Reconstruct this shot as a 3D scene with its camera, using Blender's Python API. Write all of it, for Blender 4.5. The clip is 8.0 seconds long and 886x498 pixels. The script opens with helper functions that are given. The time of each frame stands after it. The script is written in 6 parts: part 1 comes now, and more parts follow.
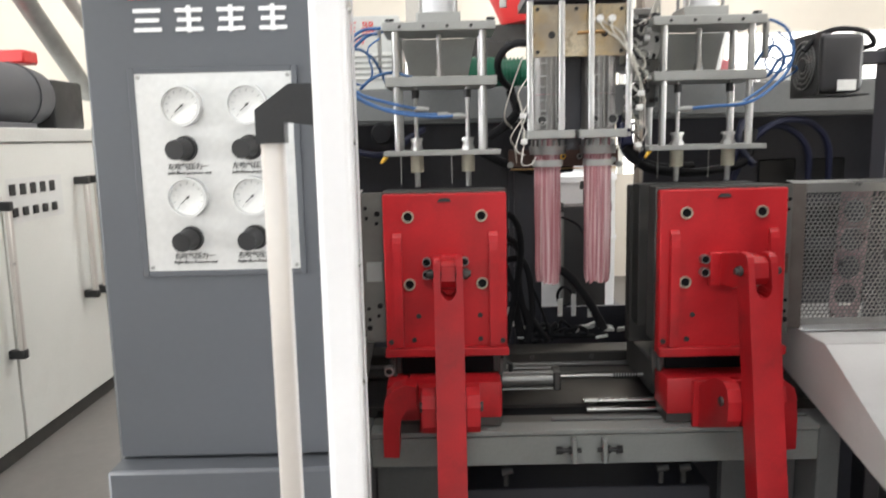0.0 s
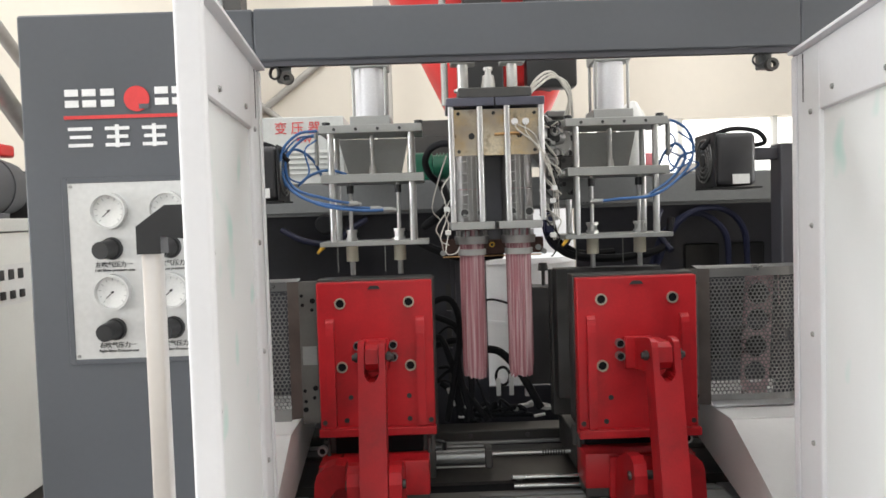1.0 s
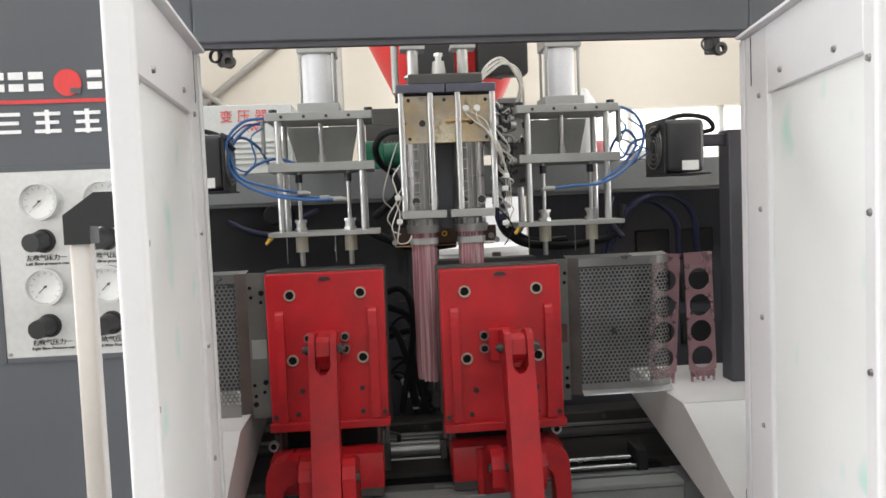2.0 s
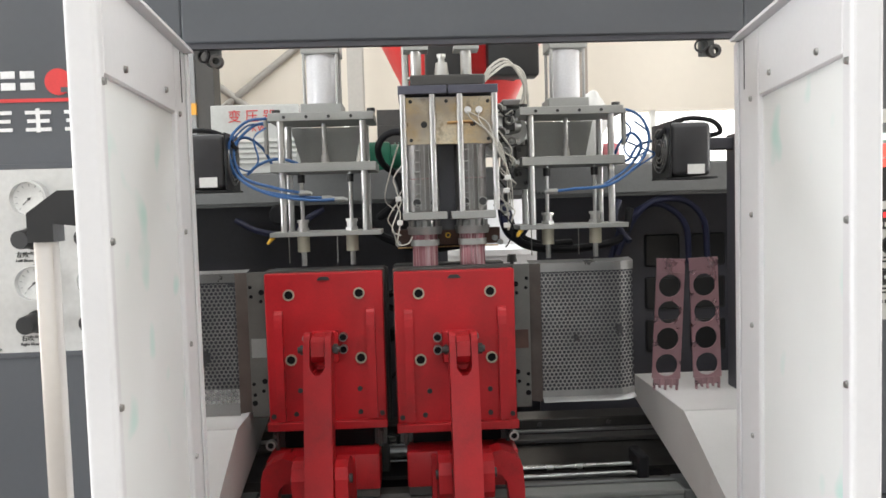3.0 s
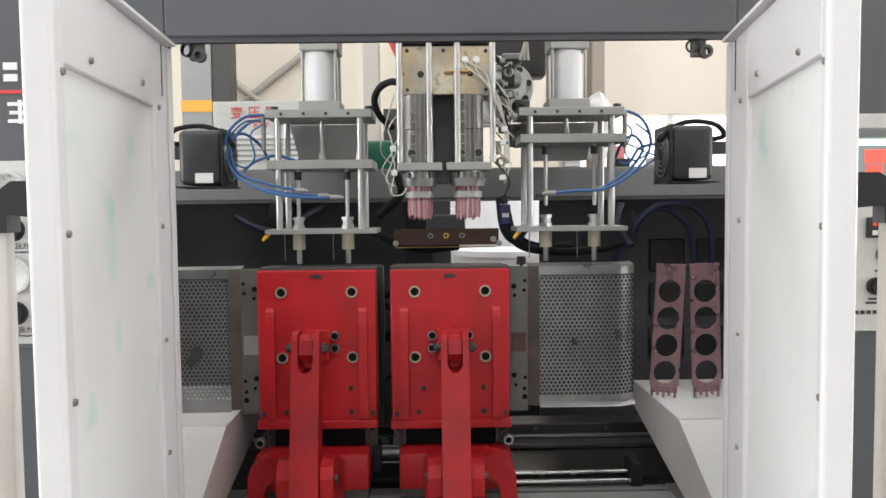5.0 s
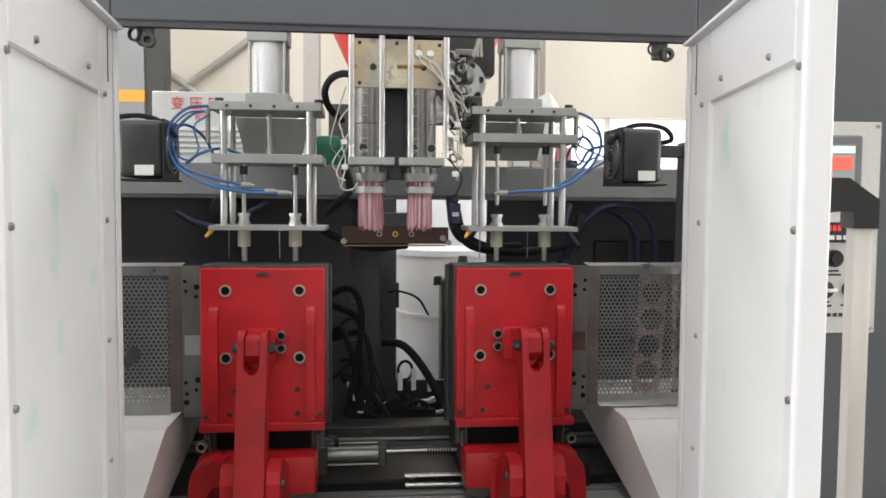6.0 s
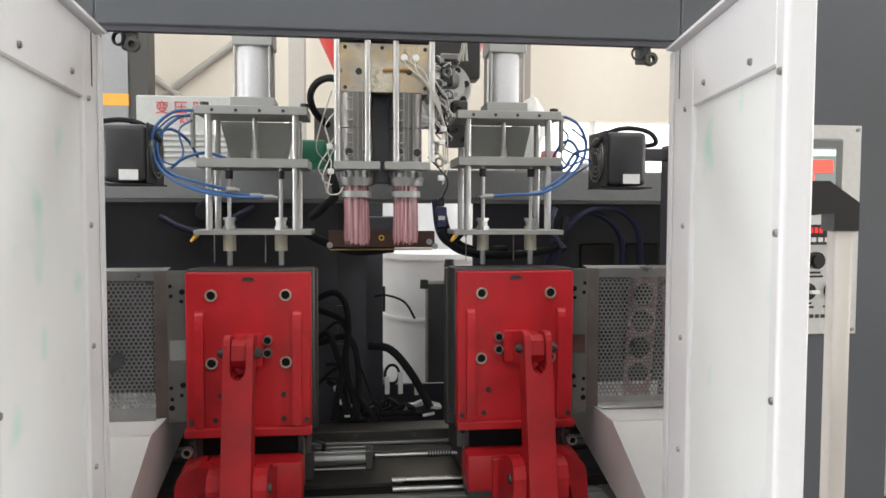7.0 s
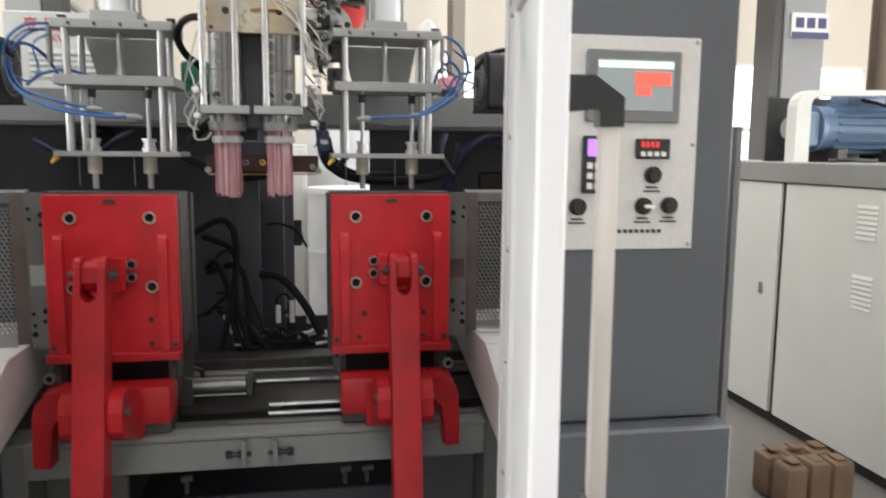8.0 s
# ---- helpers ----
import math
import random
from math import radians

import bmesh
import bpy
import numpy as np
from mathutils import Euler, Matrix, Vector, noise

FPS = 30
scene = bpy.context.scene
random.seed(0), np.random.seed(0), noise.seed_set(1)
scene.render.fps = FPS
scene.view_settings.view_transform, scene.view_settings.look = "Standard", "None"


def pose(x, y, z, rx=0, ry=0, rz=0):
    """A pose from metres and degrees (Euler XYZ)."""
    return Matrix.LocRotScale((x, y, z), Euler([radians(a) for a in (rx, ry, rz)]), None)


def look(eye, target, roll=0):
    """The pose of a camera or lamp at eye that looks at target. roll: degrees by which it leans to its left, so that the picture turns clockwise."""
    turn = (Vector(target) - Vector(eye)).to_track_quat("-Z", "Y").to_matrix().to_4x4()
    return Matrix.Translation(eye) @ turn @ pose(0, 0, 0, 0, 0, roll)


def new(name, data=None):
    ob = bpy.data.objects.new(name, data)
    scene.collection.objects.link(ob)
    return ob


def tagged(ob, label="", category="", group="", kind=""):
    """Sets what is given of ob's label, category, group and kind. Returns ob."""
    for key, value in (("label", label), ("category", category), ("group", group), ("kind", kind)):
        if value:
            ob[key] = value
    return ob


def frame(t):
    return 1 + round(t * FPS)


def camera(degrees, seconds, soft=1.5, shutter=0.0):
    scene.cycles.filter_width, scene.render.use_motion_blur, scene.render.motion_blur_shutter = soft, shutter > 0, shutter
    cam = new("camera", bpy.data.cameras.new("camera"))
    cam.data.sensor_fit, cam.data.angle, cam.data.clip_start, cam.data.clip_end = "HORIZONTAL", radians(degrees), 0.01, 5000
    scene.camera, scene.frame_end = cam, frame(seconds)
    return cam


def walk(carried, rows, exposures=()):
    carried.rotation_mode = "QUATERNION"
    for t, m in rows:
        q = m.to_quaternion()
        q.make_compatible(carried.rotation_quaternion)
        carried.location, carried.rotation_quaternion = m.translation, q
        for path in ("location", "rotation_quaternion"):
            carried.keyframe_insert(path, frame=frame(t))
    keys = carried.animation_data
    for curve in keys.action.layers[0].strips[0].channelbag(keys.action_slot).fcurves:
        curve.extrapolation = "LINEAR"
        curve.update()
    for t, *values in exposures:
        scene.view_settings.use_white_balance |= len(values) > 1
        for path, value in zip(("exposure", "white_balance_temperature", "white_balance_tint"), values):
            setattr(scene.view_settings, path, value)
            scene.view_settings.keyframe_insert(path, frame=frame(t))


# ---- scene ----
cam = camera(61.2, 8.0, soft=1.6, shutter=0.25)
PATH = [
    (0, (0.063, 0.119, 1.403), (0.054, 2.096, 1.106), -1.3),
    (0.2, (0.099, 0.090, 1.420), (0.129, 2.080, 1.209), -1.5),
    (0.3, (0.120, 0.072, 1.428), (0.154, 2.065, 1.249), -1.6),
    (0.5, (0.166, 0.032, 1.425), (0.174, 2.028, 1.3), -1.8),
    (1, (0.222, -0.021, 1.434), (0.251, 1.977, 1.344), -1.8),
    (1.5, (0.216, -0.001, 1.428), (0.377, 1.989, 1.308), -2.5),
    (3, (0.302, 0.011, 1.426), (0.381, 2.006, 1.313), -1.7),
    (3.5, (0.342, 0.003, 1.423), (0.379, 2.0, 1.305), -1.3),
    (4, (0.369, 0.014, 1.424), (0.38, 2.01, 1.307), -0.6),
    (5.5, (0.37, 0.044, 1.421), (0.434, 2.04, 1.314), -0.7),
    (6, (0.328, 0.061, 1.421), (0.528, 2.048, 1.308), 0.4),
    (6.5, (0.319, 0.058, 1.421), (0.576, 2.039, 1.317), 0.6),
    (7, (0.328, 0.058, 1.422), (0.564, 2.041, 1.318), 0.2),
    (7.5, (0.377, 0.054, 1.416), (0.605, 2.038, 1.295), -0.2),
    (7.7, (0.433, 0.050, 1.395), (0.692, 2.028, 1.267), 0.0),
    (7.8, (0.480, 0.048, 1.385), (0.767, 2.018, 1.223), 0.2),
    (8, (0.548, 0.048, 1.37), (0.895, 2.001, 1.115), 0.5),
]
walk(cam, [(t, look(eye, target, roll)) for t, eye, target, roll in PATH],
     exposures=((0.0, 0.13), (0.3, 0.02), (0.6, -0.11), (1.0, -0.19), (1.5, -0.17), (3.5, -0.18), (5.5, -0.15), (6.5, -0.14), (7.5, -0.19), (8.0, -0.11)))

# ---- light ----
world = bpy.data.worlds.new("sky")
scene.world = world
world.use_nodes = True
sky = world.node_tree.nodes.new("ShaderNodeTexSky")
sky.sky_type, sky.sun_disc, sky.sun_elevation, sky.sun_rotation = "NISHITA", False, radians(50), radians(200)
world.node_tree.links.new(sky.outputs[0], world.node_tree.nodes["Background"].inputs[0])
world.node_tree.nodes["Background"].inputs[1].default_value = 0.12


def daylight(name, x, y, z, w, h, watts, rx, ry=0, rz=0, color=(1.0, 0.97, 0.93)):
    """An added fill lamp in daylight colour, at an assumed opening out of view."""
    lamp = bpy.data.lights.new(name, "AREA")
    lamp.shape, lamp.size, lamp.size_y, lamp.energy, lamp.color = "RECTANGLE", w, h, watts, color
    ob = new(name, lamp)
    ob.matrix_world = pose(x, y, z, rx, ry, rz)
    return ob


COOL = (0.95, 0.98, 1.0)
# Ceiling fills added for overall brightness; no skylights are cut above them.
daylight("ceiling_fill_front", 0.4, -1.2, 5.9, 12.0, 1.6, 375, 0, color=(0.99, 0.99, 0.985))
daylight("ceiling_fill_back", 0.4, 5.2, 5.9, 12.0, 1.6, 430, 0, color=COOL)
# Front fill behind the camera; the gate around it is made up.
daylight("front_fill", -1.2, -6.9, 2.2, 6.0, 4.0, 72, 90, color=COOL)
# Side fills added to brighten the doors' inner faces from east and west.
daylight("side_fill_east", 8.9, 0.6, 1.7, 6.0, 1.3, 465, 90, 0, 90, color=(1.0, 0.992, 0.985))
daylight("side_fill_west", -6.9, -0.6, 1.7, 6.0, 1.3, 490, 90, 0, -90, color=(0.95, 0.975, 1.0))


# ---- materials ----
def material(name, color, rough=0.5, metal=0.0, vary=0.12, scale=9.0, grain=0.04, bump=0.03, stain=None, spec=0.5, alpha_glass=None, per_object=0.0, wear=0.0, sparse=0.55, ragged=8):
    """A painted, metal or plastic surface: blotches at one scale, grain at another, a little relief, dirt."""
    m = bpy.data.materials.new(name)
    m.use_nodes = True
    nt = m.node_tree
    n, l = nt.nodes, nt.links
    b = n["Principled BSDF"]
    co = n.new("ShaderNodeTexCoord")
    big = n.new("ShaderNodeTexNoise")
    big.inputs["Scale"].default_value, big.inputs["Detail"].default_value = scale, 5
    fine = n.new("ShaderNodeTexNoise")
    fine.inputs["Scale"].default_value, fine.inputs["Detail"].default_value = scale * 22, 3
    l.new(co.outputs["Object"], big.inputs["Vector"])
    l.new(co.outputs["Object"], fine.inputs["Vector"])
    ramp = n.new("ShaderNodeMapRange")
    ramp.inputs["From Min"].default_value, ramp.inputs["From Max"].default_value = 0.3, 0.7
    ramp.inputs["To Min"].default_value, ramp.inputs["To Max"].default_value = 1 - vary, 1 + vary
    l.new(big.outputs["Fac"], ramp.inputs["Value"])
    gr = n.new("ShaderNodeMapRange")
    gr.inputs["From Min"].default_value, gr.inputs["From Max"].default_value = 0.3, 0.7
    gr.inputs["To Min"].default_value, gr.inputs["To Max"].default_value = 1 - grain, 1 + grain
    l.new(fine.outputs["Fac"], gr.inputs["Value"])
    mul = n.new("ShaderNodeMath")
    mul.operation = "MULTIPLY"
    l.new(ramp.outputs[0], mul.inputs[0])
    l.new(gr.outputs[0], mul.inputs[1])
    hsv = n.new("ShaderNodeHueSaturation")
    hsv.inputs["Color"].default_value = (*color, 1)
    l.new(mul.outputs[0], hsv.inputs["Value"])
    out = hsv.outputs[0]
    if stain:
        mix = n.new("ShaderNodeMix")
        mix.data_type = "RGBA"
        mix.inputs["B"].default_value = (*stain, 1)
        dirt = n.new("ShaderNodeTexNoise")
        dirt.inputs["Scale"].default_value, dirt.inputs["Detail"].default_value, dirt.inputs["Roughness"].default_value = scale * 0.7, ragged, 0.7 if ragged > 3 else 0.4
        l.new(co.outputs["Object"], dirt.inputs["Vector"])
        dr = n.new("ShaderNodeMapRange")
        dr.inputs["From Min"].default_value, dr.inputs["From Max"].default_value = sparse, sparse + 0.23
        dr.inputs["To Max"].default_value = wear or 0.5
        l.new(dirt.outputs["Fac"], dr.inputs["Value"])
        l.new(dr.outputs[0], mix.inputs["Factor"])
        l.new(out, mix.inputs["A"])
        out = mix.outputs["Result"]
    l.new(out, b.inputs["Base Color"])
    rr = n.new("ShaderNodeMapRange")
    rr.inputs["From Min"].default_value, rr.inputs["From Max"].default_value = 0.3, 0.7
    rr.inputs["To Min"].default_value, rr.inputs["To Max"].default_value = max(0.03, rough - 0.08), min(1, rough + 0.1)
    l.new(big.outputs["Fac"], rr.inputs["Value"])
    l.new(rr.outputs[0], b.inputs["Roughness"])
    b.inputs["Metallic"].default_value = metal
    b.inputs["Specular IOR Level"].default_value = spec
    if bump:
        bp = n.new("ShaderNodeBump")
        bp.inputs["Strength"].default_value, bp.inputs["Distance"].default_value = bump * 4, 0.002
        l.new(fine.outputs["Fac"], bp.inputs["Height"])
        l.new(bp.outputs[0], b.inputs["Normal"])
    if alpha_glass is not None:
        b.inputs["Transmission Weight"].default_value = alpha_glass
        b.inputs["IOR"].default_value = 1.2
    return m


def glow(name, color, strength):
    m = bpy.data.materials.new(name)
    m.use_nodes = True
    b = m.node_tree.nodes["Principled BSDF"]
    b.inputs["Base Color"].default_value = (*color, 1)
    b.inputs["Emission Color"].default_value = (*color, 1)
    b.inputs["Emission Strength"].default_value = strength
    return m


SLATE = material("slate_paint", (0.087, 0.093, 0.104), 0.42, vary=0.06, scale=4, grain=0.02, bump=0.012)
WHITE = material("white_door_paint", (0.76, 0.76, 0.775), 0.48, spec=0.35, vary=0.03, scale=5, grain=0.01, bump=0.006)
FILM = material("filmed_acrylic", (0.82, 0.835, 0.83), 0.55, spec=0.25, vary=0.01, scale=18, grain=0.005, bump=0.0, stain=(0.40, 0.76, 0.66), wear=0.75, sparse=0.64, ragged=1)
RED = material("red_enamel", (0.47, 0.014, 0.020), 0.40, spec=0.4, vary=0.18, scale=9, stain=(0.10, 0.016, 0.015), wear=0.6)
STEEL = material("ground_steel", (0.34, 0.34, 0.33), 0.42, 0.85, vary=0.12, scale=12, stain=(0.22, 0.2, 0.17), wear=0.3)
ZINC = material("yellow_zinc", (0.46, 0.42, 0.33), 0.4, 0.6, vary=0.15, scale=20)
ALU = material("milled_aluminium", (0.37, 0.375, 0.36), 0.48, 0.5, vary=0.08, scale=10, stain=(0.3, 0.28, 0.24), wear=0.3)
CHROME = material("chrome", (0.50, 0.50, 0.49), 0.38, 1.0, vary=0.08, scale=14, bump=0.0)
CYLALU = material("anodised_cylinder", (0.66, 0.66, 0.68), 0.50, 0.45, vary=0.04, scale=8)
RAILSTEEL = material("oiled_rail_steel", (0.42, 0.42, 0.41), 0.22, 1.0, vary=0.1, scale=14)
DARKSTEEL = material("dark_mould_steel", (0.085, 0.083, 0.08), 0.5, 0.5, vary=0.2, scale=9, stain=(0.2, 0.17, 0.14), wear=0.4)
MACHGREY = material("machine_grey", (0.16, 0.165, 0.165), 0.5, vary=0.1, scale=5, stain=(0.1, 0.095, 0.09), wear=0.4)
BEAMGREY = material("pale_beam_grey", (0.25, 0.26, 0.25), 0.5, vary=0.1, scale=6, stain=(0.15, 0.14, 0.12), wear=0.5)
DARK = material("dark_panel", (0.058, 0.058, 0.070), 0.45, vary=0.2, scale=4, stain=(0.07, 0.07, 0.07), wear=0.4)
FANGREY = material("charcoal_fan_housing", (0.036, 0.036, 0.039), 0.45, vary=0.18, scale=14, stain=(0.07, 0.068, 0.065), wear=0.4)
OILBED = material("oily_bed_steel", (0.040, 0.037, 0.034), 0.45, 0.2, vary=0.25, scale=7, stain=(0.085, 0.075, 0.062), wear=0.6)
BLACK = material("black_plastic", (0.016, 0.016, 0.017), 0.4, vary=0.15, scale=12)
RUBBER = material("black_rubber", (0.014, 0.014, 0.016), 0.7, vary=0.2, scale=15, spec=0.25)
def heat_tinted(name):
    """Ground steel plate browned and blued by heat, in soft patches, with fine grain."""
    m = bpy.data.materials.new(name)
    m.use_nodes = True
    n, l = m.node_tree.nodes, m.node_tree.links
    p = n["Principled BSDF"]
    co = n.new("ShaderNodeTexCoord")
    col = None
    for k, (scale, lo, hi, tint) in enumerate(((9.0, 0.40, 0.68, (0.50, 0.33, 0.13)), (6.0, 0.46, 0.70, (0.27, 0.255, 0.25)), (26.0, 0.60, 0.78, (0.10, 0.055, 0.03)), (240.0, 0.45, 0.9, (0.36, 0.32, 0.26)))):
        mp = n.new("ShaderNodeMapping")
        mp.inputs["Location"].default_value = (3.1 * k, 1.7 * k, 0.4 * k)
        tx = n.new("ShaderNodeTexNoise")
        tx.inputs["Scale"].default_value, tx.inputs["Detail"].default_value = scale, 3
        l.new(co.outputs["Object"], mp.inputs["Vector"])
        l.new(mp.outputs[0], tx.inputs["Vector"])
        rg = n.new("ShaderNodeMapRange")
        rg.inputs["From Min"].default_value, rg.inputs["From Max"].default_value = lo, hi
        l.new(tx.outputs["Fac"], rg.inputs["Value"])
        mix = n.new("ShaderNodeMix")
        mix.data_type = "RGBA"
        mix.inputs["A"].default_value = (0.66, 0.58, 0.44, 1)
        mix.inputs["B"].default_value = (*tint, 1)
        l.new(rg.outputs[0], mix.inputs["Factor"])
        if col:
            l.new(col, mix.inputs["A"])
        col = mix.outputs["Result"]
    l.new(col, p.inputs["Base Color"])
    p.inputs["Metallic"].default_value, p.inputs["Roughness"].default_value = 0.75, 0.30
    return m


BRASS = heat_tinted("heat_tinted_plate")
FLANGEPALE = material("pale_cast_flange", (0.62, 0.62, 0.60), 0.45, 0.1, vary=0.12, scale=14, stain=(0.3, 0.27, 0.23), wear=0.5)
HEATBAND = material("heater_band_steel", (0.25, 0.24, 0.235), 0.46, 0.75, vary=0.16, scale=16, stain=(0.25, 0.21, 0.17), wear=0.5)
PURPLESTEEL = material("blued_flange", (0.12, 0.12, 0.15), 0.38, 0.7, vary=0.2, scale=9)
NYLON = material("cream_nylon", (0.50, 0.47, 0.37), 0.5, vary=0.08, scale=15)
BLUEHOSE = material("blue_air_hose", (0.04, 0.125, 0.32), 0.4, vary=0.12, scale=20)
WHITEWIRE = material("white_wire", (0.54, 0.52, 0.47), 0.5, vary=0.15, scale=30)
COPPER = material("copper_pipe", (0.55, 0.34, 0.16), 0.35, 0.9, vary=0.1, scale=20)
RUSTPLATE = material("rust_brown_plate", (0.085, 0.045, 0.035), 0.5, 0.3, vary=0.25, scale=14, stain=(0.18, 0.08, 0.05), wear=0.5)
PANELMETAL = material("brushed_panel", (0.62, 0.62, 0.61), 0.36, 0.35, vary=0.04, scale=5)
GAUGEWHITE = material("gauge_dial", (0.82, 0.82, 0.80), 0.3, vary=0.02, scale=20)
CREAM = material("cream_wall_sheet", (0.72, 0.66, 0.57), 0.6, vary=0.03, scale=0.5, grain=0.01, bump=0.0)
# White box paint greyed down, so the box's shade sits in the colour.
SHADEBOX = material("shaded_box_white", (0.54, 0.55, 0.53), 0.45, vary=0.04, scale=5)
CABWHITE = material("cabinet_white", (0.76, 0.76, 0.72), 0.4, vary=0.03, scale=3, grain=0.012, bump=0.008, stain=(0.6, 0.58, 0.52), wear=0.3)
PALEBAND = material("pale_top_edge", (0.60, 0.60, 0.57), 0.45, vary=0.04, scale=4)
CABBAND = material("cabinet_grey_band", (0.30, 0.30, 0.29), 0.5, vary=0.06, scale=5)
CONCRETE = material("floor_concrete", (0.175, 0.16, 0.148), 0.65, vary=0.18, scale=1.2, stain=(0.14, 0.13, 0.12), wear=0.5)
CEILING = material("roof_sheet", (0.6, 0.6, 0.58), 0.6, vary=0.05, scale=1)
GREEN = material("green_gearbox", (0.012, 0.13, 0.075), 0.4, vary=0.15, scale=10)
REDPAINT = material("red_hopper_paint", (0.62, 0.03, 0.03), 0.4, vary=0.08, scale=6)
WHITEPLASTIC = material("white_drum_plastic", (0.74, 0.75, 0.77), 0.4, vary=0.04, scale=6)
CHUTEWHITE = material("chute_white_paint", (0.74, 0.73, 0.72), 0.4, vary=0.05, scale=5, grain=0.01, bump=0.006, stain=(0.4, 0.38, 0.36), wear=0.4)
PALEBLUE = material("pale_blue_paint", (0.24, 0.34, 0.46), 0.45, vary=0.1, scale=8)
BLUEMOTOR = material("blue_motor_paint", (0.12, 0.19, 0.30), 0.45, vary=0.12, scale=8)
GREYMOTOR = material("dark_grey_motor", (0.075, 0.077, 0.085), 0.5, vary=0.12, scale=8)
KRAFT = material("kraft_cardboard", (0.20, 0.13, 0.082), 0.8, vary=0.15, scale=10, stain=(0.2, 0.13, 0.08), wear=0.4)
ORANGE = material("orange_band_paint", (0.75, 0.36, 0.05), 0.5, vary=0.06)
SIGNRED = material("red_lettering", (0.65, 0.05, 0.05), 0.5, vary=0.05)
# Near-black laid into gaps and bolt holes in place of their shade.
HOLE = material("recess_shade_black", (0.008, 0.008, 0.009), 0.8, vary=0.1, spec=0.15)
GAUGEINK = material("grey_dial_print", (0.45, 0.45, 0.45), 0.6, vary=0.05)
INK = material("black_ink", (0.03, 0.03, 0.03), 0.6, vary=0.05)
LETTERWHITE = material("white_lettering", (0.80, 0.80, 0.80), 0.5, vary=0.02)
LABEL = material("paper_label", (0.72, 0.72, 0.70), 0.6, vary=0.03)
NAVYVALVE = material("navy_valve_paint", (0.022, 0.028, 0.095), 0.4, vary=0.1)
NAVYHOSE = material("dark_blue_rubber", (0.016, 0.019, 0.05), 0.5, vary=0.1)
NAVY = material("navy_print", (0.04, 0.05, 0.14), 0.5, vary=0.04)
YELLOW = material("brass_fitting", (0.75, 0.45, 0.06), 0.35, 0.5, vary=0.1)
def streaked_melt(name, color, light):
    """Soft translucent plastic; pale streaks down the tube put white highlights into its colour."""
    m = bpy.data.materials.new(name)
    m.use_nodes = True
    n, l = m.node_tree.nodes, m.node_tree.links
    b = n["Principled BSDF"]
    co = n.new("ShaderNodeTexCoord")
    mp = n.new("ShaderNodeMapping")
    mp.inputs["Scale"].default_value = (150, 150, 3)
    tx = n.new("ShaderNodeTexNoise")
    tx.inputs["Scale"].default_value, tx.inputs["Detail"].default_value = 1.0, 4
    rp = n.new("ShaderNodeValToRGB")
    rp.color_ramp.elements[0].position, rp.color_ramp.elements[0].color = 0.42, (*color, 1)
    rp.color_ramp.elements[1].position, rp.color_ramp.elements[1].color = 0.68, (*light, 1)
    l.new(co.outputs["Object"], mp.inputs["Vector"])
    l.new(mp.outputs[0], tx.inputs["Vector"])
    l.new(tx.outputs["Fac"], rp.inputs["Fac"])
    l.new(rp.outputs[0], b.inputs["Base Color"])
    b.inputs["Roughness"].default_value = 0.22
    b.inputs["Transmission Weight"].default_value = 0.45
    b.inputs["IOR"].default_value = 1.15
    return m


PARISON = streaked_melt("pink_melt", (0.50, 0.22, 0.25), (0.86, 0.66, 0.67))
FLASHMAT = material("pink_flash_plastic", (0.52, 0.33, 0.36), 0.3, vary=0.15, scale=20, alpha_glass=0.68)
SCREEN = material("grey_screen", (0.16, 0.17, 0.17), 0.15, vary=0.02)
SCREENGLOW = glow("screen_display", (0.22, 0.25, 0.25), 0.5)
SCREENRED = glow("screen_red_fields", (0.95, 0.10, 0.07), 0.9)
SCREENTOP = glow("screen_title_bar", (0.65, 0.95, 0.72), 0.9)
PURPLE = glow("meter_purple_display", (0.45, 0.2, 0.95), 0.9)
LEDRED = glow("meter_red_digits", (0.8, 0.04, 0.04), 0.4)
DAYSKY = glow("bright_outdoors", (1.0, 1.0, 1.0), 1.6)
GLASS = material("gauge_glass", (0.95, 0.95, 0.95), 0.05, vary=0.0, bump=0, alpha_glass=0.95)


# ---- building blocks ----
def bx(bm, x0, x1, y0, y1, z0, z1, bev=0.0, seg=1):
    m = Matrix.Translation(((x0 + x1) / 2, (y0 + y1) / 2, (z0 + z1) / 2)) @ Matrix.Diagonal((abs(x1 - x0), abs(y1 - y0), abs(z1 - z0), 1))
    vs = bmesh.ops.create_cube(bm, size=1, matrix=m)["verts"]
    if bev:
        es = list({e for v in vs for e in v.link_edges})
        bmesh.ops.bevel(bm, geom=es, offset=bev, segments=seg, affect="EDGES", profile=0.5)
    return bm


def cy(bm, p0, p1, r, r2=None, seg=20, caps=True):
    a, b = Vector(p0), Vector(p1)
    m = Matrix.Translation((a + b) / 2) @ (b - a).to_track_quat("Z", "Y").to_matrix().to_4x4()
    bmesh.ops.create_cone(bm, cap_ends=caps, segments=seg, radius1=r, radius2=r if r2 is None else r2, depth=(b - a).length, matrix=m)
    return bm


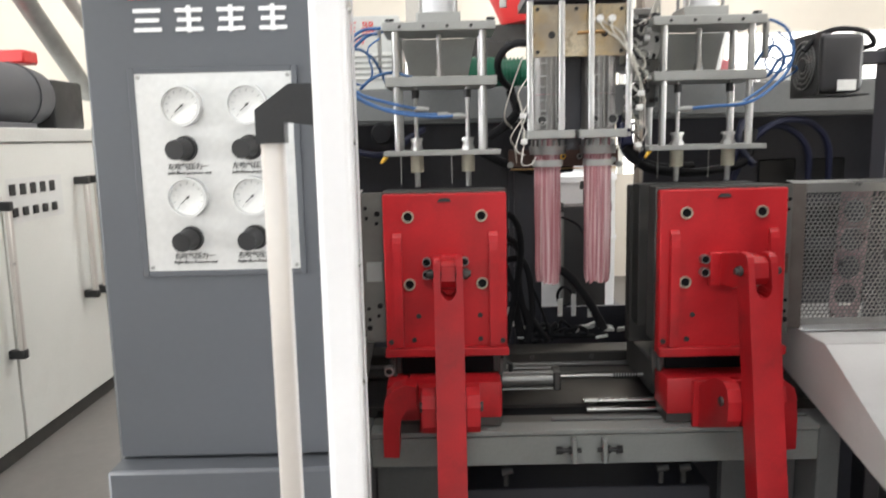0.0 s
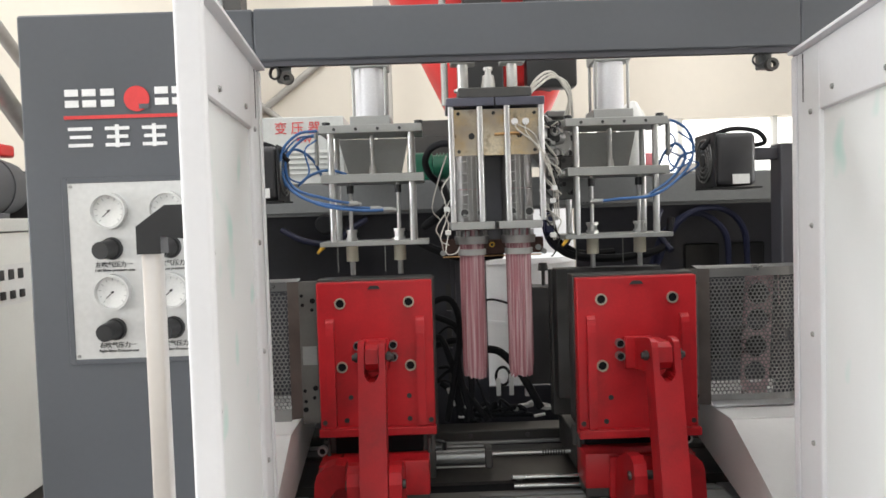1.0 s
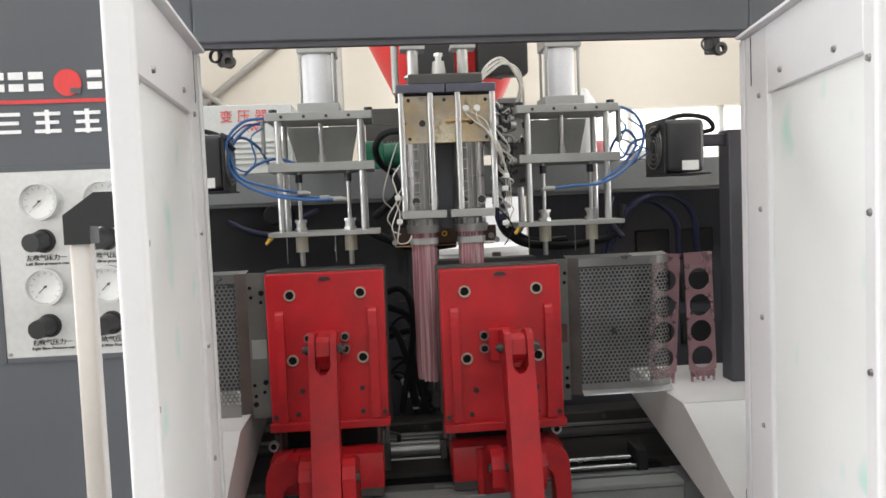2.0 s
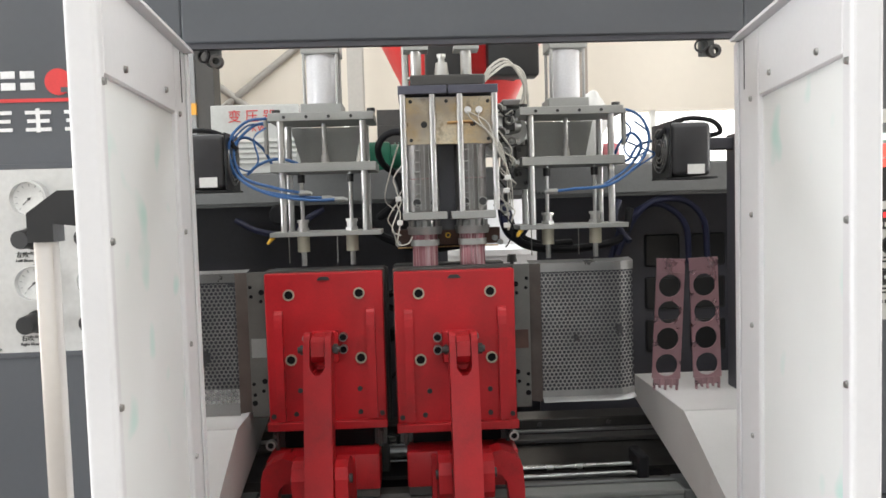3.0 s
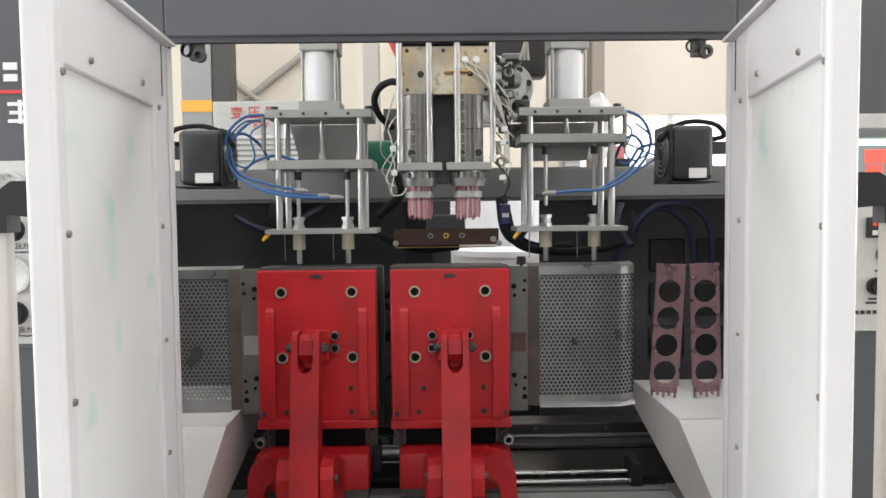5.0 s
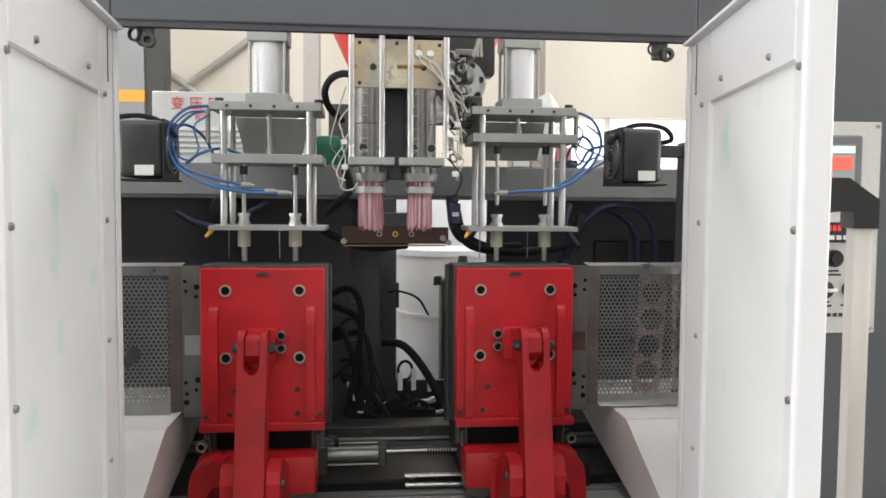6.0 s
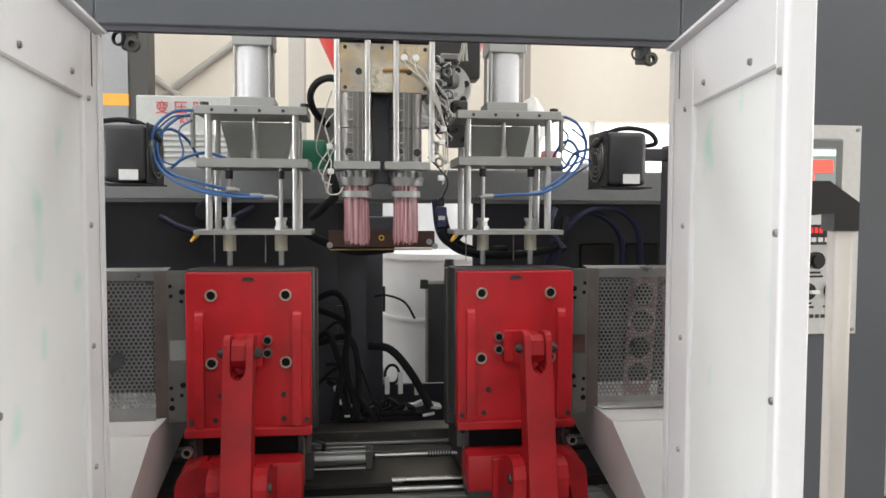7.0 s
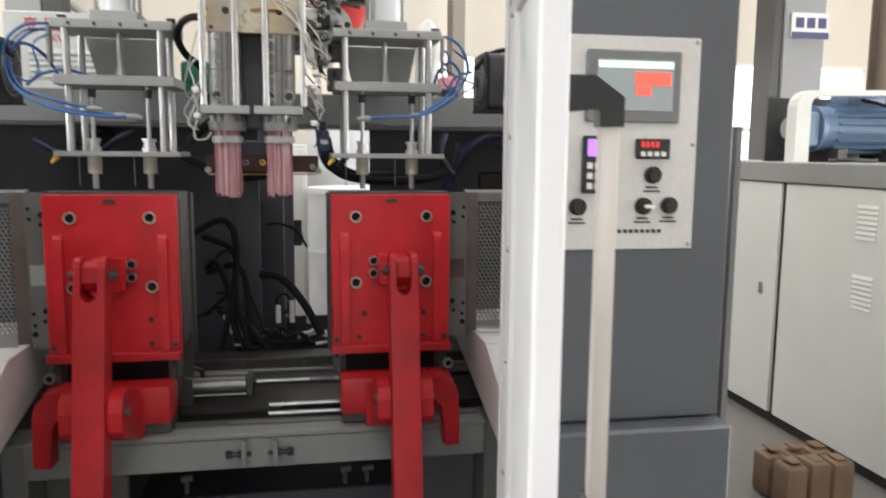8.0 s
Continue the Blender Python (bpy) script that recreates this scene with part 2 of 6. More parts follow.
def ring(bm, c, axis, r_out, r_in, depth, seg=20):
    """A washer or bezel: centre c, along an axis, with a real hole."""
    q = Vector(axis).to_track_quat("Z", "Y").to_matrix()
    rows = []
    for r, h in ((r_out, -depth / 2), (r_out, depth / 2), (r_in, depth / 2), (r_in, -depth / 2)):
        rows.append([bm.verts.new(Vector(c) + q @ Vector((r * math.cos(2 * math.pi * i / seg), r * math.sin(2 * math.pi * i / seg), h))) for i in range(seg)])
    for k in range(4):
        a, b = rows[k], rows[(k + 1) % 4]
        for i in range(seg):
            bm.faces.new((a[i], a[(i + 1) % seg], b[(i + 1) % seg], b[i]))
    return bm


def prism(bm, pts, axis, lo, hi):
    """Extrudes an outline along x, y or z; the outline gives the other two coordinates in order."""
    def place(p, v):
        return {"x": (v, p[0], p[1]), "y": (p[0], v, p[1]), "z": (p[0], p[1], v)}[axis]
    a = [bm.verts.new(place(p, lo)) for p in pts]
    b = [bm.verts.new(place(p, hi)) for p in pts]
    bm.faces.new(a)
    bm.faces.new(b[::-1])
    for i in range(len(pts)):
        j = (i + 1) % len(pts)
        bm.faces.new((a[i], b[i], b[j], a[j]))
    bmesh.ops.recalc_face_normals(bm, faces=bm.faces[:])
    return bm


def smooth_path(pts, n=8):
    out = []
    p = [Vector(q) for q in pts]
    p = [p[0] * 2 - p[1]] + p + [p[-1] * 2 - p[-2]]
    for i in range(1, len(p) - 2):
        for k in range(n):
            t = k / n
            out.append(0.5 * ((2 * p[i]) + (p[i + 1] - p[i - 1]) * t + (2 * p[i - 1] - 5 * p[i] + 4 * p[i + 1] - p[i + 2]) * t * t
                              + (3 * p[i] - p[i - 1] - 3 * p[i + 1] + p[i + 2]) * t ** 3))
    out.append(p[-2])
    return out


def hose(bm, pts, r, seg=8, n=8):
    path = smooth_path(pts, n)
    rows = []
    for i, c in enumerate(path):
        d = (path[min(i + 1, len(path) - 1)] - path[max(i - 1, 0)]).normalized()
        u = d.cross(Vector((0.31, 0.2, 0.93))).normalized()
        w = d.cross(u)
        rows.append([bm.verts.new(c + r * (u * math.cos(2 * math.pi * k / seg) + w * math.sin(2 * math.pi * k / seg))) for k in range(seg)])
    for a, b in zip(rows, rows[1:]):
        for k in range(seg):
            bm.faces.new((a[k], a[(k + 1) % seg], b[(k + 1) % seg], b[k]))
    bm.faces.new(rows[0][::-1])
    bm.faces.new(rows[-1])
    return bm


ORIGIN = {}


def thing(name, label, category, at=(0, 0, 0), group="", kind=""):
    ob = new(name)
    ob.location = at
    ORIGIN[ob] = Vector(at)
    return tagged(ob, label, category, group, kind)


def finish(bm, mat, smooth):
    me = bpy.data.meshes.new("part")
    bm.to_mesh(me)
    bm.free()
    me.materials.append(mat)
    if smooth:
        me.set_sharp_from_angle(angle=radians(40))
    else:
        me.shade_flat()
    return me


def part(name, bm, mat, parent, label="", smooth=True):
    """One mesh under a thing or a part; built in world places, kept in the thing's space."""
    o = ORIGIN[parent]
    bm.transform(Matrix.Translation(-o))
    ob = new(name, finish(bm, mat, smooth))
    ob.parent = parent
    ORIGIN[ob] = o
    return tagged(ob, label)


def solid(name, bm, mat, label="", category="", kind="", group="", smooth=True, at=None):
    """A thing of one mesh, with its origin at its own base."""
    vs = [v.co for v in bm.verts]
    o = Vector(at) if at else Vector((sum(v.x for v in vs) / len(vs), sum(v.y for v in vs) / len(vs), min(v.z for v in vs)))
    bm.transform(Matrix.Translation(-o))
    ob = new(name, finish(bm, mat, smooth))
    ob.location = o
    ORIGIN[ob] = o
    return tagged(ob, label, category, group, kind)


def lettering(name, text, size, m, mat, parent, label="", depth=0.0006, width=None):
    """Words in the built-in font, as a mesh under a thing. m: where the baseline starts."""
    cu = bpy.data.curves.new(name, "FONT")
    cu.body, cu.size, cu.extrude = text, size, depth
    tmp = bpy.data.objects.new(name, cu)
    scene.collection.objects.link(tmp)
    me = bpy.data.meshes.new_from_object(tmp.evaluated_get(bpy.context.evaluated_depsgraph_get()))
    bpy.data.objects.remove(tmp)
    bpy.data.curves.remove(cu)
    xs = [v.co.x for v in me.vertices] or [0, 1]
    s = width / (max(xs) - min(xs)) if width else 1
    me.transform(Matrix.Translation(-ORIGIN[parent]) @ m @ Matrix.Diagonal((s, s, 1, 1)))
    me.materials.clear()
    me.materials.append(mat)
    ob = new(name, me)
    ob.parent = parent
    ORIGIN[ob] = ORIGIN[parent]
    return tagged(ob, label)


B = bmesh.new
FRONT = pose(0, 0, 0, 90, 0, 0)
CX = 0.408

# ---- the hall ----
solid("floor", bx(B(), -7, 9, -7, 9, -0.2, 0), CONCRETE, "grey concrete factory floor, dusty and stained", "floor", "structure")
# Unseen ceiling that closes the hall over the added fill lamps.
solid("ceiling", bx(B(), -7.2, 9.2, -7.2, 9.2, 6.0, 6.2), CEILING, "pale sheet-metal factory roof", "ceiling", "structure")


def wall_with_band(name, bm_axis, at, lo, hi, outward, band, label, piers=()):
    """A wall with one long window band cut through it."""
    z0, z1 = band
    bm = B()
    def slab(a, b, c, d):
        if bm_axis == "y":
            bx(bm, a, b, min(at, at + outward), max(at, at + outward), c, d)
        else:
            bx(bm, min(at, at + outward), max(at, at + outward), a, b, c, d)
    slab(lo, hi, 0, z0)
    slab(lo, hi, z1, 6)
    slab(lo, lo + 0.2, z0, z1)
    slab(hi - 0.2, hi, z0, z1)
    for p in piers:
        slab(p[0], p[1], z0, z1)
    return solid(name, bm, CREAM, label, "wall", "structure", smooth=False)


wall_with_band("wall_north", "y", 7.4, -7, 9, 0.2, (1.0, 2.32), "cream sheet wall with a bright window band", ((-7, -0.35), (-0.2, 1.72)))
# East and west walls are out of view; their window bands are added.
wall_with_band("unseen_wall_east", "x", 9.0, -7, 7.4, 0.2, (1.0, 2.4), "cream sheet wall with a bright window band", ((-4.2, -2.6), (3.7, 4.0)))
wall_with_band("unseen_wall_west", "x", -7.0, -7, 7.4, -0.2, (1.0, 2.4), "cream sheet wall with a bright window band", ((2.6, 7.3),))
# Glowing sheet outside the added west windows.
solid("backdrop", bx(B(), -8.5, -8.4, -7, 9, 0, 4), DAYSKY, "overexposed daylight outside the windows", "daylight", "structure", smooth=False)
# Unseen south wall; its opening is added to suit the front fill.
g = B()
bx(g, -7, -4.4, -7.2, -7, 0, 6)
bx(g, 2.0, 9, -7.2, -7, 0, 6)
bx(g, -4.4, 2.0, -7.2, -7, 4.4, 6)
solid("wall_south", g, CREAM, "unseen cream wall with an added gate opening", "wall", "structure", smooth=False)
solid("backdrop", bx(B(), -9, 12, 8.4, 8.5, 0, 4), DAYSKY, "overexposed daylight outside the windows", "daylight", "structure", smooth=False)
# Glowing sheet outside the added east windows.
solid("backdrop", bx(B(), 10.2, 10.3, -7, 9, 0, 4), DAYSKY, "overexposed daylight outside the windows", "daylight", "structure", smooth=False)
w1 = thing("window_1", "white-framed window band in the cream wall", "window", (4, 7.45, 1.0), kind="structure")
for i in range(7):
    part("window_bar", bx(B(), 1.75 + i * 0.95, 1.80 + i * 0.95, 7.43, 7.50, 1.0, 2.32), CABWHITE, w1)
part("window_rail", bx(B(), 1.72, 8.8, 7.425, 7.505, 1.62, 1.66), CABWHITE, w1)
# Bars for the added east windows, out of view.
w2 = thing("window_2", "white-framed window band in the cream wall", "window", (9.05, 5, 1.0), kind="structure")
for i in range(5):
    part("window_bar", bx(B(), 9.04, 9.10, 3.6 + i * 0.85, 3.65 + i * 0.85, 1.0, 2.4), CABWHITE, w2)


def steel_column(x0, x1, y0, y1, label, mat=MACHGREY, z1=5.99):
    col = B()
    t = 0.018
    bx(col, x0, x1, y0, y0 + t, 0, z1)
    bx(col, x0, x1, y1 - t, y1, 0, z1)
    bx(col, (x0 + x1) / 2 - t / 2, (x0 + x1) / 2 + t / 2, y0 + t, y1 - t, 0, z1)
    return solid("steel_column", col, mat, label, "column", smooth=False)


PALECOL = material("pale_column_paint", (0.38, 0.36, 0.33), 0.5, vary=0.06, scale=2)
# Darkened copy of the column grey: shade on the side webs, held in colour.
SHADECOL = material("shaded_column_grey", (0.05, 0.048, 0.045), 0.5, vary=0.1, scale=2)
GREYCOL = material("grey_column_paint", (0.26, 0.265, 0.27), 0.5, vary=0.06, scale=3)
steel_column(-0.25, -0.11, 6.95, 7.2, "pale steel column against the cream wall", PALECOL)
c = thing("steel_column", "grey steel column with an orange band, beside the machine", "column", (-1.7, 6.8, 0))
part("shaft", bx(B(), -1.82, -1.56, 6.7, 6.95, 0, 5.99, 0.004), GREYCOL, c)
part("side_web", bx(B(), -1.555, -1.40, 6.72, 6.95, 0, 5.99), SHADECOL, c, "column web with its shade put into the colour")
part("band", bx(B(), -1.825, -1.557, 6.695, 6.955, 2.29, 2.39), ORANGE, c, "orange painted band")
b = B()
cy(b, (-1.62, 7.37, 2.33), (-0.50, 7.37, 3.20), 0.035, seg=10)
solid("brace", b, PALECOL, "grey diagonal tube brace across the wall", "brace")
b = B()
cy(b, (-1.95, 7.365, 2.98), (-1.10, 7.365, 2.32), 0.035, seg=10)
solid("brace", b, PALECOL, "grey diagonal tube brace across the wall", "brace")
steel_column(1.84, 1.95, 6.9, 7.2, "slim brown-grey steel column on the wall", material("brown_grey_column_paint", (0.25, 0.215, 0.185), 0.5, vary=0.08, scale=2))
c = thing("steel_column", "grey steel column carrying a small area sign", "column", (4.6, 6, 0))
part("shaft", bx(B(), 4.54, 4.92, 6.0, 6.3, 0, 5.99, 0.004), GREYCOL, c)
part("side_web", bx(B(), 4.455, 4.535, 6.02, 6.3, 0, 5.99), SHADECOL, c, "column flange with its shade put into the colour")
steel_column(5.52, 5.67, 5.9, 6.2, "brown-grey steel column in the hall", material("brown_column_paint", (0.2, 0.15, 0.12), 0.5, vary=0.1))
sg = thing("area_sign", "small white sign with dark blue characters on a column", "sign", (4.75, 5.98, 2.37))
part("board", bx(B(), 4.59, 4.94, 5.975, 5.993, 2.36, 2.575, 0.003), LABEL, sg)
part("strip", bx(B(), 4.592, 4.938, 5.970, 5.975, 2.362, 2.415), NAVY, sg, "navy strip")
for i in range(3):
    part("character", bx(B(), 4.625 + i * 0.105, 4.70 + i * 0.105, 5.971, 5.975, 2.45, 2.535), NAVY, sg, smooth=False)

# ---- machine frame: columns, beam, lower cabinets ----
FY = 1.33
mf = thing("blow_moulding_machine", "dark slate-grey sheet-metal frame of a blow moulding machine", "machine", (CX, FY, 0))
for x0, x1 in ((-0.50, -0.083), (0.897, 1.318)):
    part("column", bx(B(), x0, x1, FY, FY + 0.035, 0.872, 1.81, 0.004), SLATE, mf)
    part("base_box", bx(B(), x0 - 0.006, x1 + 0.006, FY - 0.045, FY + 0.035, 0.0, 0.868, 0.006), SLATE, mf, "slate-grey lower cabinet box")
b = B()
bx(b, -0.0825, 0.8965, FY - 0.002, FY + 0.045, 1.718, 1.81, 0.003)
part("top_beam", b, SLATE, mf, "slate-grey top beam")
part("beam_lip", bx(B(), -0.08, 0.894, FY + 0.002, FY + 0.016, 1.7085, 1.7175), DARK, mf)
for x0, x1 in ((-0.50, -0.46), (1.278, 1.318)):
    part("side_wall", bx(B(), x0, x1, FY + 0.036, FY + 0.40, 0.0, 1.81), SLATE, mf)


def roller(x):
    r = thing("door_roller", "small steel roller hanging from the top beam", "roller", (x, FY + 0.03, 1.69), group="door rollers")
    part("bracket", bx(B(), x - 0.012, x + 0.012, FY + 0.0165, FY + 0.034, 1.682, 1.7175, 0.002), MACHGREY, r)
    b = B()
    ring(b, (x + 0.008, FY + 0.010, 1.688), (0, 1, 0), 0.0115, 0.006, 0.012)
    part("wheel", b, DARKSTEEL, r)
    b = B()
    ring(b, (x - 0.014, FY + 0.012, 1.698), (0.4, 1, 0), 0.012, 0.0085, 0.005)
    part("loop", b, BLACK, r)
    return r


roller(-0.036)
roller(0.839)


# ---- doors ----
def door(name, hinge, free, outward, label, s0, s1, screw_s, hs, off=0.0):
    """A tray-shaped sheet-metal door: a frame with a recessed sheet, screws, and a handle on the outer side."""
    h, f = Vector(hinge), Vector(free)
    ax = (f - h).normalized()
    length = (f - h).length
    out = Vector((ax.y, -ax.x)) if (ax.y * outward) > 0 else Vector((-ax.y, ax.x))
    Z0, Z1, TH = 0.30, 1.70, 0.020
    m = Matrix(((ax.x, out.x, 0, h.x), (ax.y, out.y, 0, h.y), (0, 0, 1, 0), (0, 0, 0, 1)))
    d = thing(name, label, "machine door", (h.x, h.y, Z0))

    def put(nm, bm, mat, lab="", parent=None, flat=True):
        bm.transform(m)
        bmesh.ops.recalc_face_normals(bm, faces=bm.faces[:])
        return part(nm, bm, mat, parent or d, lab, smooth=not flat)
    w0, w1 = 0.62, 1.588
    put("skin", bx(B(), 0.003, length - 0.003, TH - 0.003, TH, Z0 + 0.003, Z1 - 0.003), WHITE)
    for a, bb, c0, c1 in ((0, s0, Z0, Z1), (s1, length, Z0, Z1), (s0, s1, w1, Z1), (s0, s1, Z0, w0)):
        put("frame", bx(B(), a, bb, 0, TH - 0.004, c0, c1, 0.0025), WHITE)
    put("window_sheet", bx(B(), s0 - 0.001, s1 + 0.001, 0.007, 0.011, w0 - 0.001, w1 + 0.001), FILM, "milky acrylic sheet with peeling greenish film")
    put("top_lip", bx(B(), 0.0, length + 0.008, -0.014, TH + 0.002, Z1 + 0.001, Z1 + 0.006), WHITE)
    put("edge_fold", bx(B(), length - 0.002, length + 0.010, -0.014, TH, Z0, Z1, 0.0058, 3), WHITE)
    # Raised black strip stands in for the shadow gap by the hinge.
    put("seam", bx(B(), 0.040, 0.0425, -0.0012, -0.0002, 1.612, Z1 - 0.004), INK, "black strip drawn for a shadowed seam")
    put("hinge_strip", bx(B(), -0.012, 0.012, -0.004, -0.001, Z0, Z1 - 0.002), WHITE)
    spots = [(screw_s[0], z) for z in (1.590, 1.397, 1.21, 1.02, 0.82)] + [(screw_s[1], z) for z in (1.579, 1.397, 1.204, 1.02, 0.82)] + [(s0 + 0.062, w1 + 0.028), (s1 - 0.080, w1 + 0.020)]
    for s, z in spots:
        b = B()
        cy(b, (s, 0.001, z), (s, -0.0035, z), 0.0052, 0.0038, seg=12)
        put("screw", b, STEEL, flat=False)
    hd = put("handle", bx(B(), hs - 0.010, hs + 0.013, TH + 0.032 + off, TH + 0.054 + off, 0.955, 1.405, 0.005, 2), HANDLEBAR, "long pale metal bar handle", flat=False)
    for zc, sgn in ((1.412, 1), (0.953, -1)):
        b = B()
        prism(b, [(TH + 0.001, zc + sgn * 0.004), (TH + 0.001, zc + sgn * 0.044), (TH + 0.024 + off, zc + sgn * 0.044), (TH + 0.057 + off, zc + sgn * 0.020), (TH + 0.057 + off, zc - sgn * 0.012), (TH + 0.030 + off, zc - sgn * 0.012), (TH + 0.030 + off, zc + sgn * 0.008)], "x", hs - 0.017, hs + 0.016)
        put("bracket", b, BLACK, "black plastic bracket", parent=hd)
    return d


HANDLEBAR = material("handle_aluminium", (0.66, 0.62, 0.58), 0.35, 0.3, vary=0.04, scale=6, grain=0.012, bump=0.006)
door("door_1", (-0.079, 1.329), (-0.0390, 0.836), -1, "open white sheet-metal machine door with a milky window sheet", 0.088, 0.440, (0.065, 0.448), 0.466)
door("door_2", (0.886, 1.329), (0.7985, 0.822), 1, "open white sheet-metal machine door with a milky window sheet", 0.122, 0.462, (0.082, 0.478), 0.470, 0.010)

# ---- control panels ----
pl = thing("gauge_panel", "brushed metal panel with four pressure gauges and black knobs", "control panel", (-0.30, FY, 1.195))
b = B()
for a, bb, c0, c1 in ((-0.434, -0.424, 1.186, 1.520), (-0.176, -0.166, 1.186, 1.520), (-0.424, -0.176, 1.511, 1.520), (-0.424, -0.176, 1.186, 1.195)):
    bx(b, a, bb, FY - 0.004, FY - 0.0005, c0, c1, 0.001)
part("rim", b, SLATE, pl)
part("plate", bx(B(), -0.424, -0.176, FY - 0.0025, FY - 0.0006, 1.195, 1.511), PANELMETAL, pl)
for i, (gx, gz, kz) in enumerate(((-0.351, 1.460, 1.393), (-0.247, 1.460, 1.393), (-0.351, 1.315, 1.248), (-0.247, 1.315, 1.248))):
    b = B()
    ring(b, (gx, FY - 0.010, gz), (0, 1, 0), 0.0325, 0.0285, 0.016, 32)
    gauge = part("gauge", b, PANELMETAL, pl, "round pressure gauge with a chrome bezel")
    b = B()
    cy(b, (gx, FY - 0.003, gz), (gx, FY - 0.006, gz), 0.0287, seg=32)
    part("dial", b, GAUGEWHITE, gauge, "white dial")
    b = B()
    for k in range(11):
        an = radians(225 - 27 * k)
        q = Matrix.Translation((gx, FY - 0.0065, gz)) @ Matrix.Rotation(-an, 4, "Y")
        bx(t1 := B(), 0.021, 0.0255, -0.0004, 0.0004, -0.0005, 0.0005)
        t1.transform(q)
        me = bpy.data.meshes.new("tick")
        t1.to_mesh(me)
        t1.free()
        b.from_mesh(me)
        bpy.data.meshes.remove(me)
    part("scale_ring", b, GAUGEINK, gauge, smooth=False)
    b = B()
    bx(b, -0.004, 0.015, -0.0005, 0.0005, -0.0006, 0.0006)
    b.transform(Matrix.Translation((gx, FY - 0.0085, gz)) @ Matrix.Rotation(radians(-222), 4, "Y"))
    part("needle", b, INK, gauge, smooth=False)
    b = B()
    cy(b, (gx, FY - 0.008, gz), (gx, FY - 0.011, gz), 0.002, seg=12)
    part("hub", b, INK, gauge)
    b = B()
    cy(b, (gx, FY - 0.003, kz), (gx, FY - 0.010, kz), 0.0205, 0.019, seg=20)
    cy(b, (gx - 0.001, FY - 0.010, kz), (gx - 0.005, FY - 0.040, kz - 0.002), 0.0175, 0.0155, seg=14)
    part("knob", b, BLACK, pl, "black fluted regulator knob")
    word = ("左吹气压力一", "左吹气压力二", "右吹气压力一", "右吹气压力二")[i]
    eng = ("Left Blow pressure one", "Left Blow pressure two", "Right Blow Pressure one", "Right Blow Pressure two")[i]
    lettering("caption", word, 0.012, Matrix.Translation((gx - 0.030, FY - 0.0034, kz - 0.0325)) @ FRONT, INK, pl, width=0.066)
    lettering("small_caption", eng, 0.006, Matrix.Translation((gx - 0.031, FY - 0.0034, kz - 0.041)) @ FRONT, INK, pl, width=0.070)
for sx, sz in ((-0.418, 1.505), (-0.182, 1.505), (-0.418, 1.201), (-0.182, 1.201)):
    b = B()
    cy(b, (sx, FY - 0.0025, sz), (sx, FY - 0.005, sz), 0.003, seg=10)
    part("screw", b, STEEL, pl)

lg = thing("maker_mark", "white and red maker's mark shown as plain shapes", "marking", (-0.32, FY, 1.57))
def bar_pair(x, z):
    """Two plain white bars, one over the other."""
    for z0, z1 in ((0.0, 0.0125), (0.0195, 0.032)):
        part("white_shape", bx(B(), x, x + 0.024, FY - 0.002, FY - 0.0004, z + z0, z + z1, 0.0004), LETTERWHITE, lg, smooth=False)


for x in (-0.421, -0.390, -0.3575):
    bar_pair(x, 1.645)
b = B()
cy(b, (-0.294, FY - 0.0004, 1.658), (-0.294, FY - 0.0024, 1.658), 0.0225, seg=24)
part("red_disc", b, SIGNRED, lg, "red disc")
part("disc_notch", bx(B(), -0.290, -0.272, FY - 0.0032, FY - 0.0025, 1.640, 1.6485), SLATE, lg, smooth=False)
for x in (-0.262, -0.2315, -0.201):
    bar_pair(x, 1.646)
part("red_rule", bx(B(), -0.424, -0.150, FY - 0.002, FY - 0.0004, 1.6245, 1.6305), SIGNRED, lg, "red rule", smooth=False)
for i in range(4):
    x = -0.418 + i * 0.0655
    for dz in (0.0, 0.0145, 0.029):
        part("white_shape", bx(B(), x + (0.003 if dz == 0.0145 else 0), x + (0.040 if dz == 0.0145 else 0.043), FY - 0.002, FY - 0.0004, 1.575 + dz, 1.581 + dz), LETTERWHITE, lg, smooth=False)
    if i:
        part("white_shape", bx(B(), x + 0.018, x + 0.025, FY - 0.0027, FY - 0.0021, 1.573, 1.6135), LETTERWHITE, lg, smooth=False)

pr = thing("operator_panel", "pale operator panel with a touch screen, meters and switches", "control panel", (1.10, FY, 1.20))
part("plate", bx(B(), 0.958, 1.243, FY - 0.004, FY - 0.0005, 1.198, 1.577, 0.001), PANELMETAL, pr)
ts = part("touch_screen", bx(B(), 1.027, 1.204, FY - 0.012, FY - 0.0045, 1.426, 1.552, 0.003), SCREEN, pr, "grey touch screen showing red fields")
part("display", bx(B(), 1.045, 1.188, FY - 0.0135, FY - 0.0123, 1.447, 1.535), SCREENGLOW, ts, smooth=False)
part("title_bar", bx(B(), 1.047, 1.186, FY - 0.0150, FY - 0.0138, 1.521, 1.532), SCREENTOP, ts, smooth=False)
part("red_field", bx(B(), 1.115, 1.182, FY - 0.0150, FY - 0.0138, 1.491, 1.514), SCREENRED, ts, smooth=False)
part("red_field", bx(B(), 1.117, 1.146, FY - 0.0150, FY - 0.0138, 1.473, 1.488), SCREENRED, ts, smooth=False)
tc = part("counter", bx(B(), 1.124, 1.188, FY - 0.014, FY - 0.0045, 1.362, 1.398, 0.002), BLACK, pr, "black counter with red digits")
for i in range(4):
    part("digit_bar", bx(B(), 1.132 + i * 0.009, 1.138 + i * 0.009, FY - 0.0155, FY - 0.0143, 1.383, 1.393), LEDRED, tc, smooth=False)
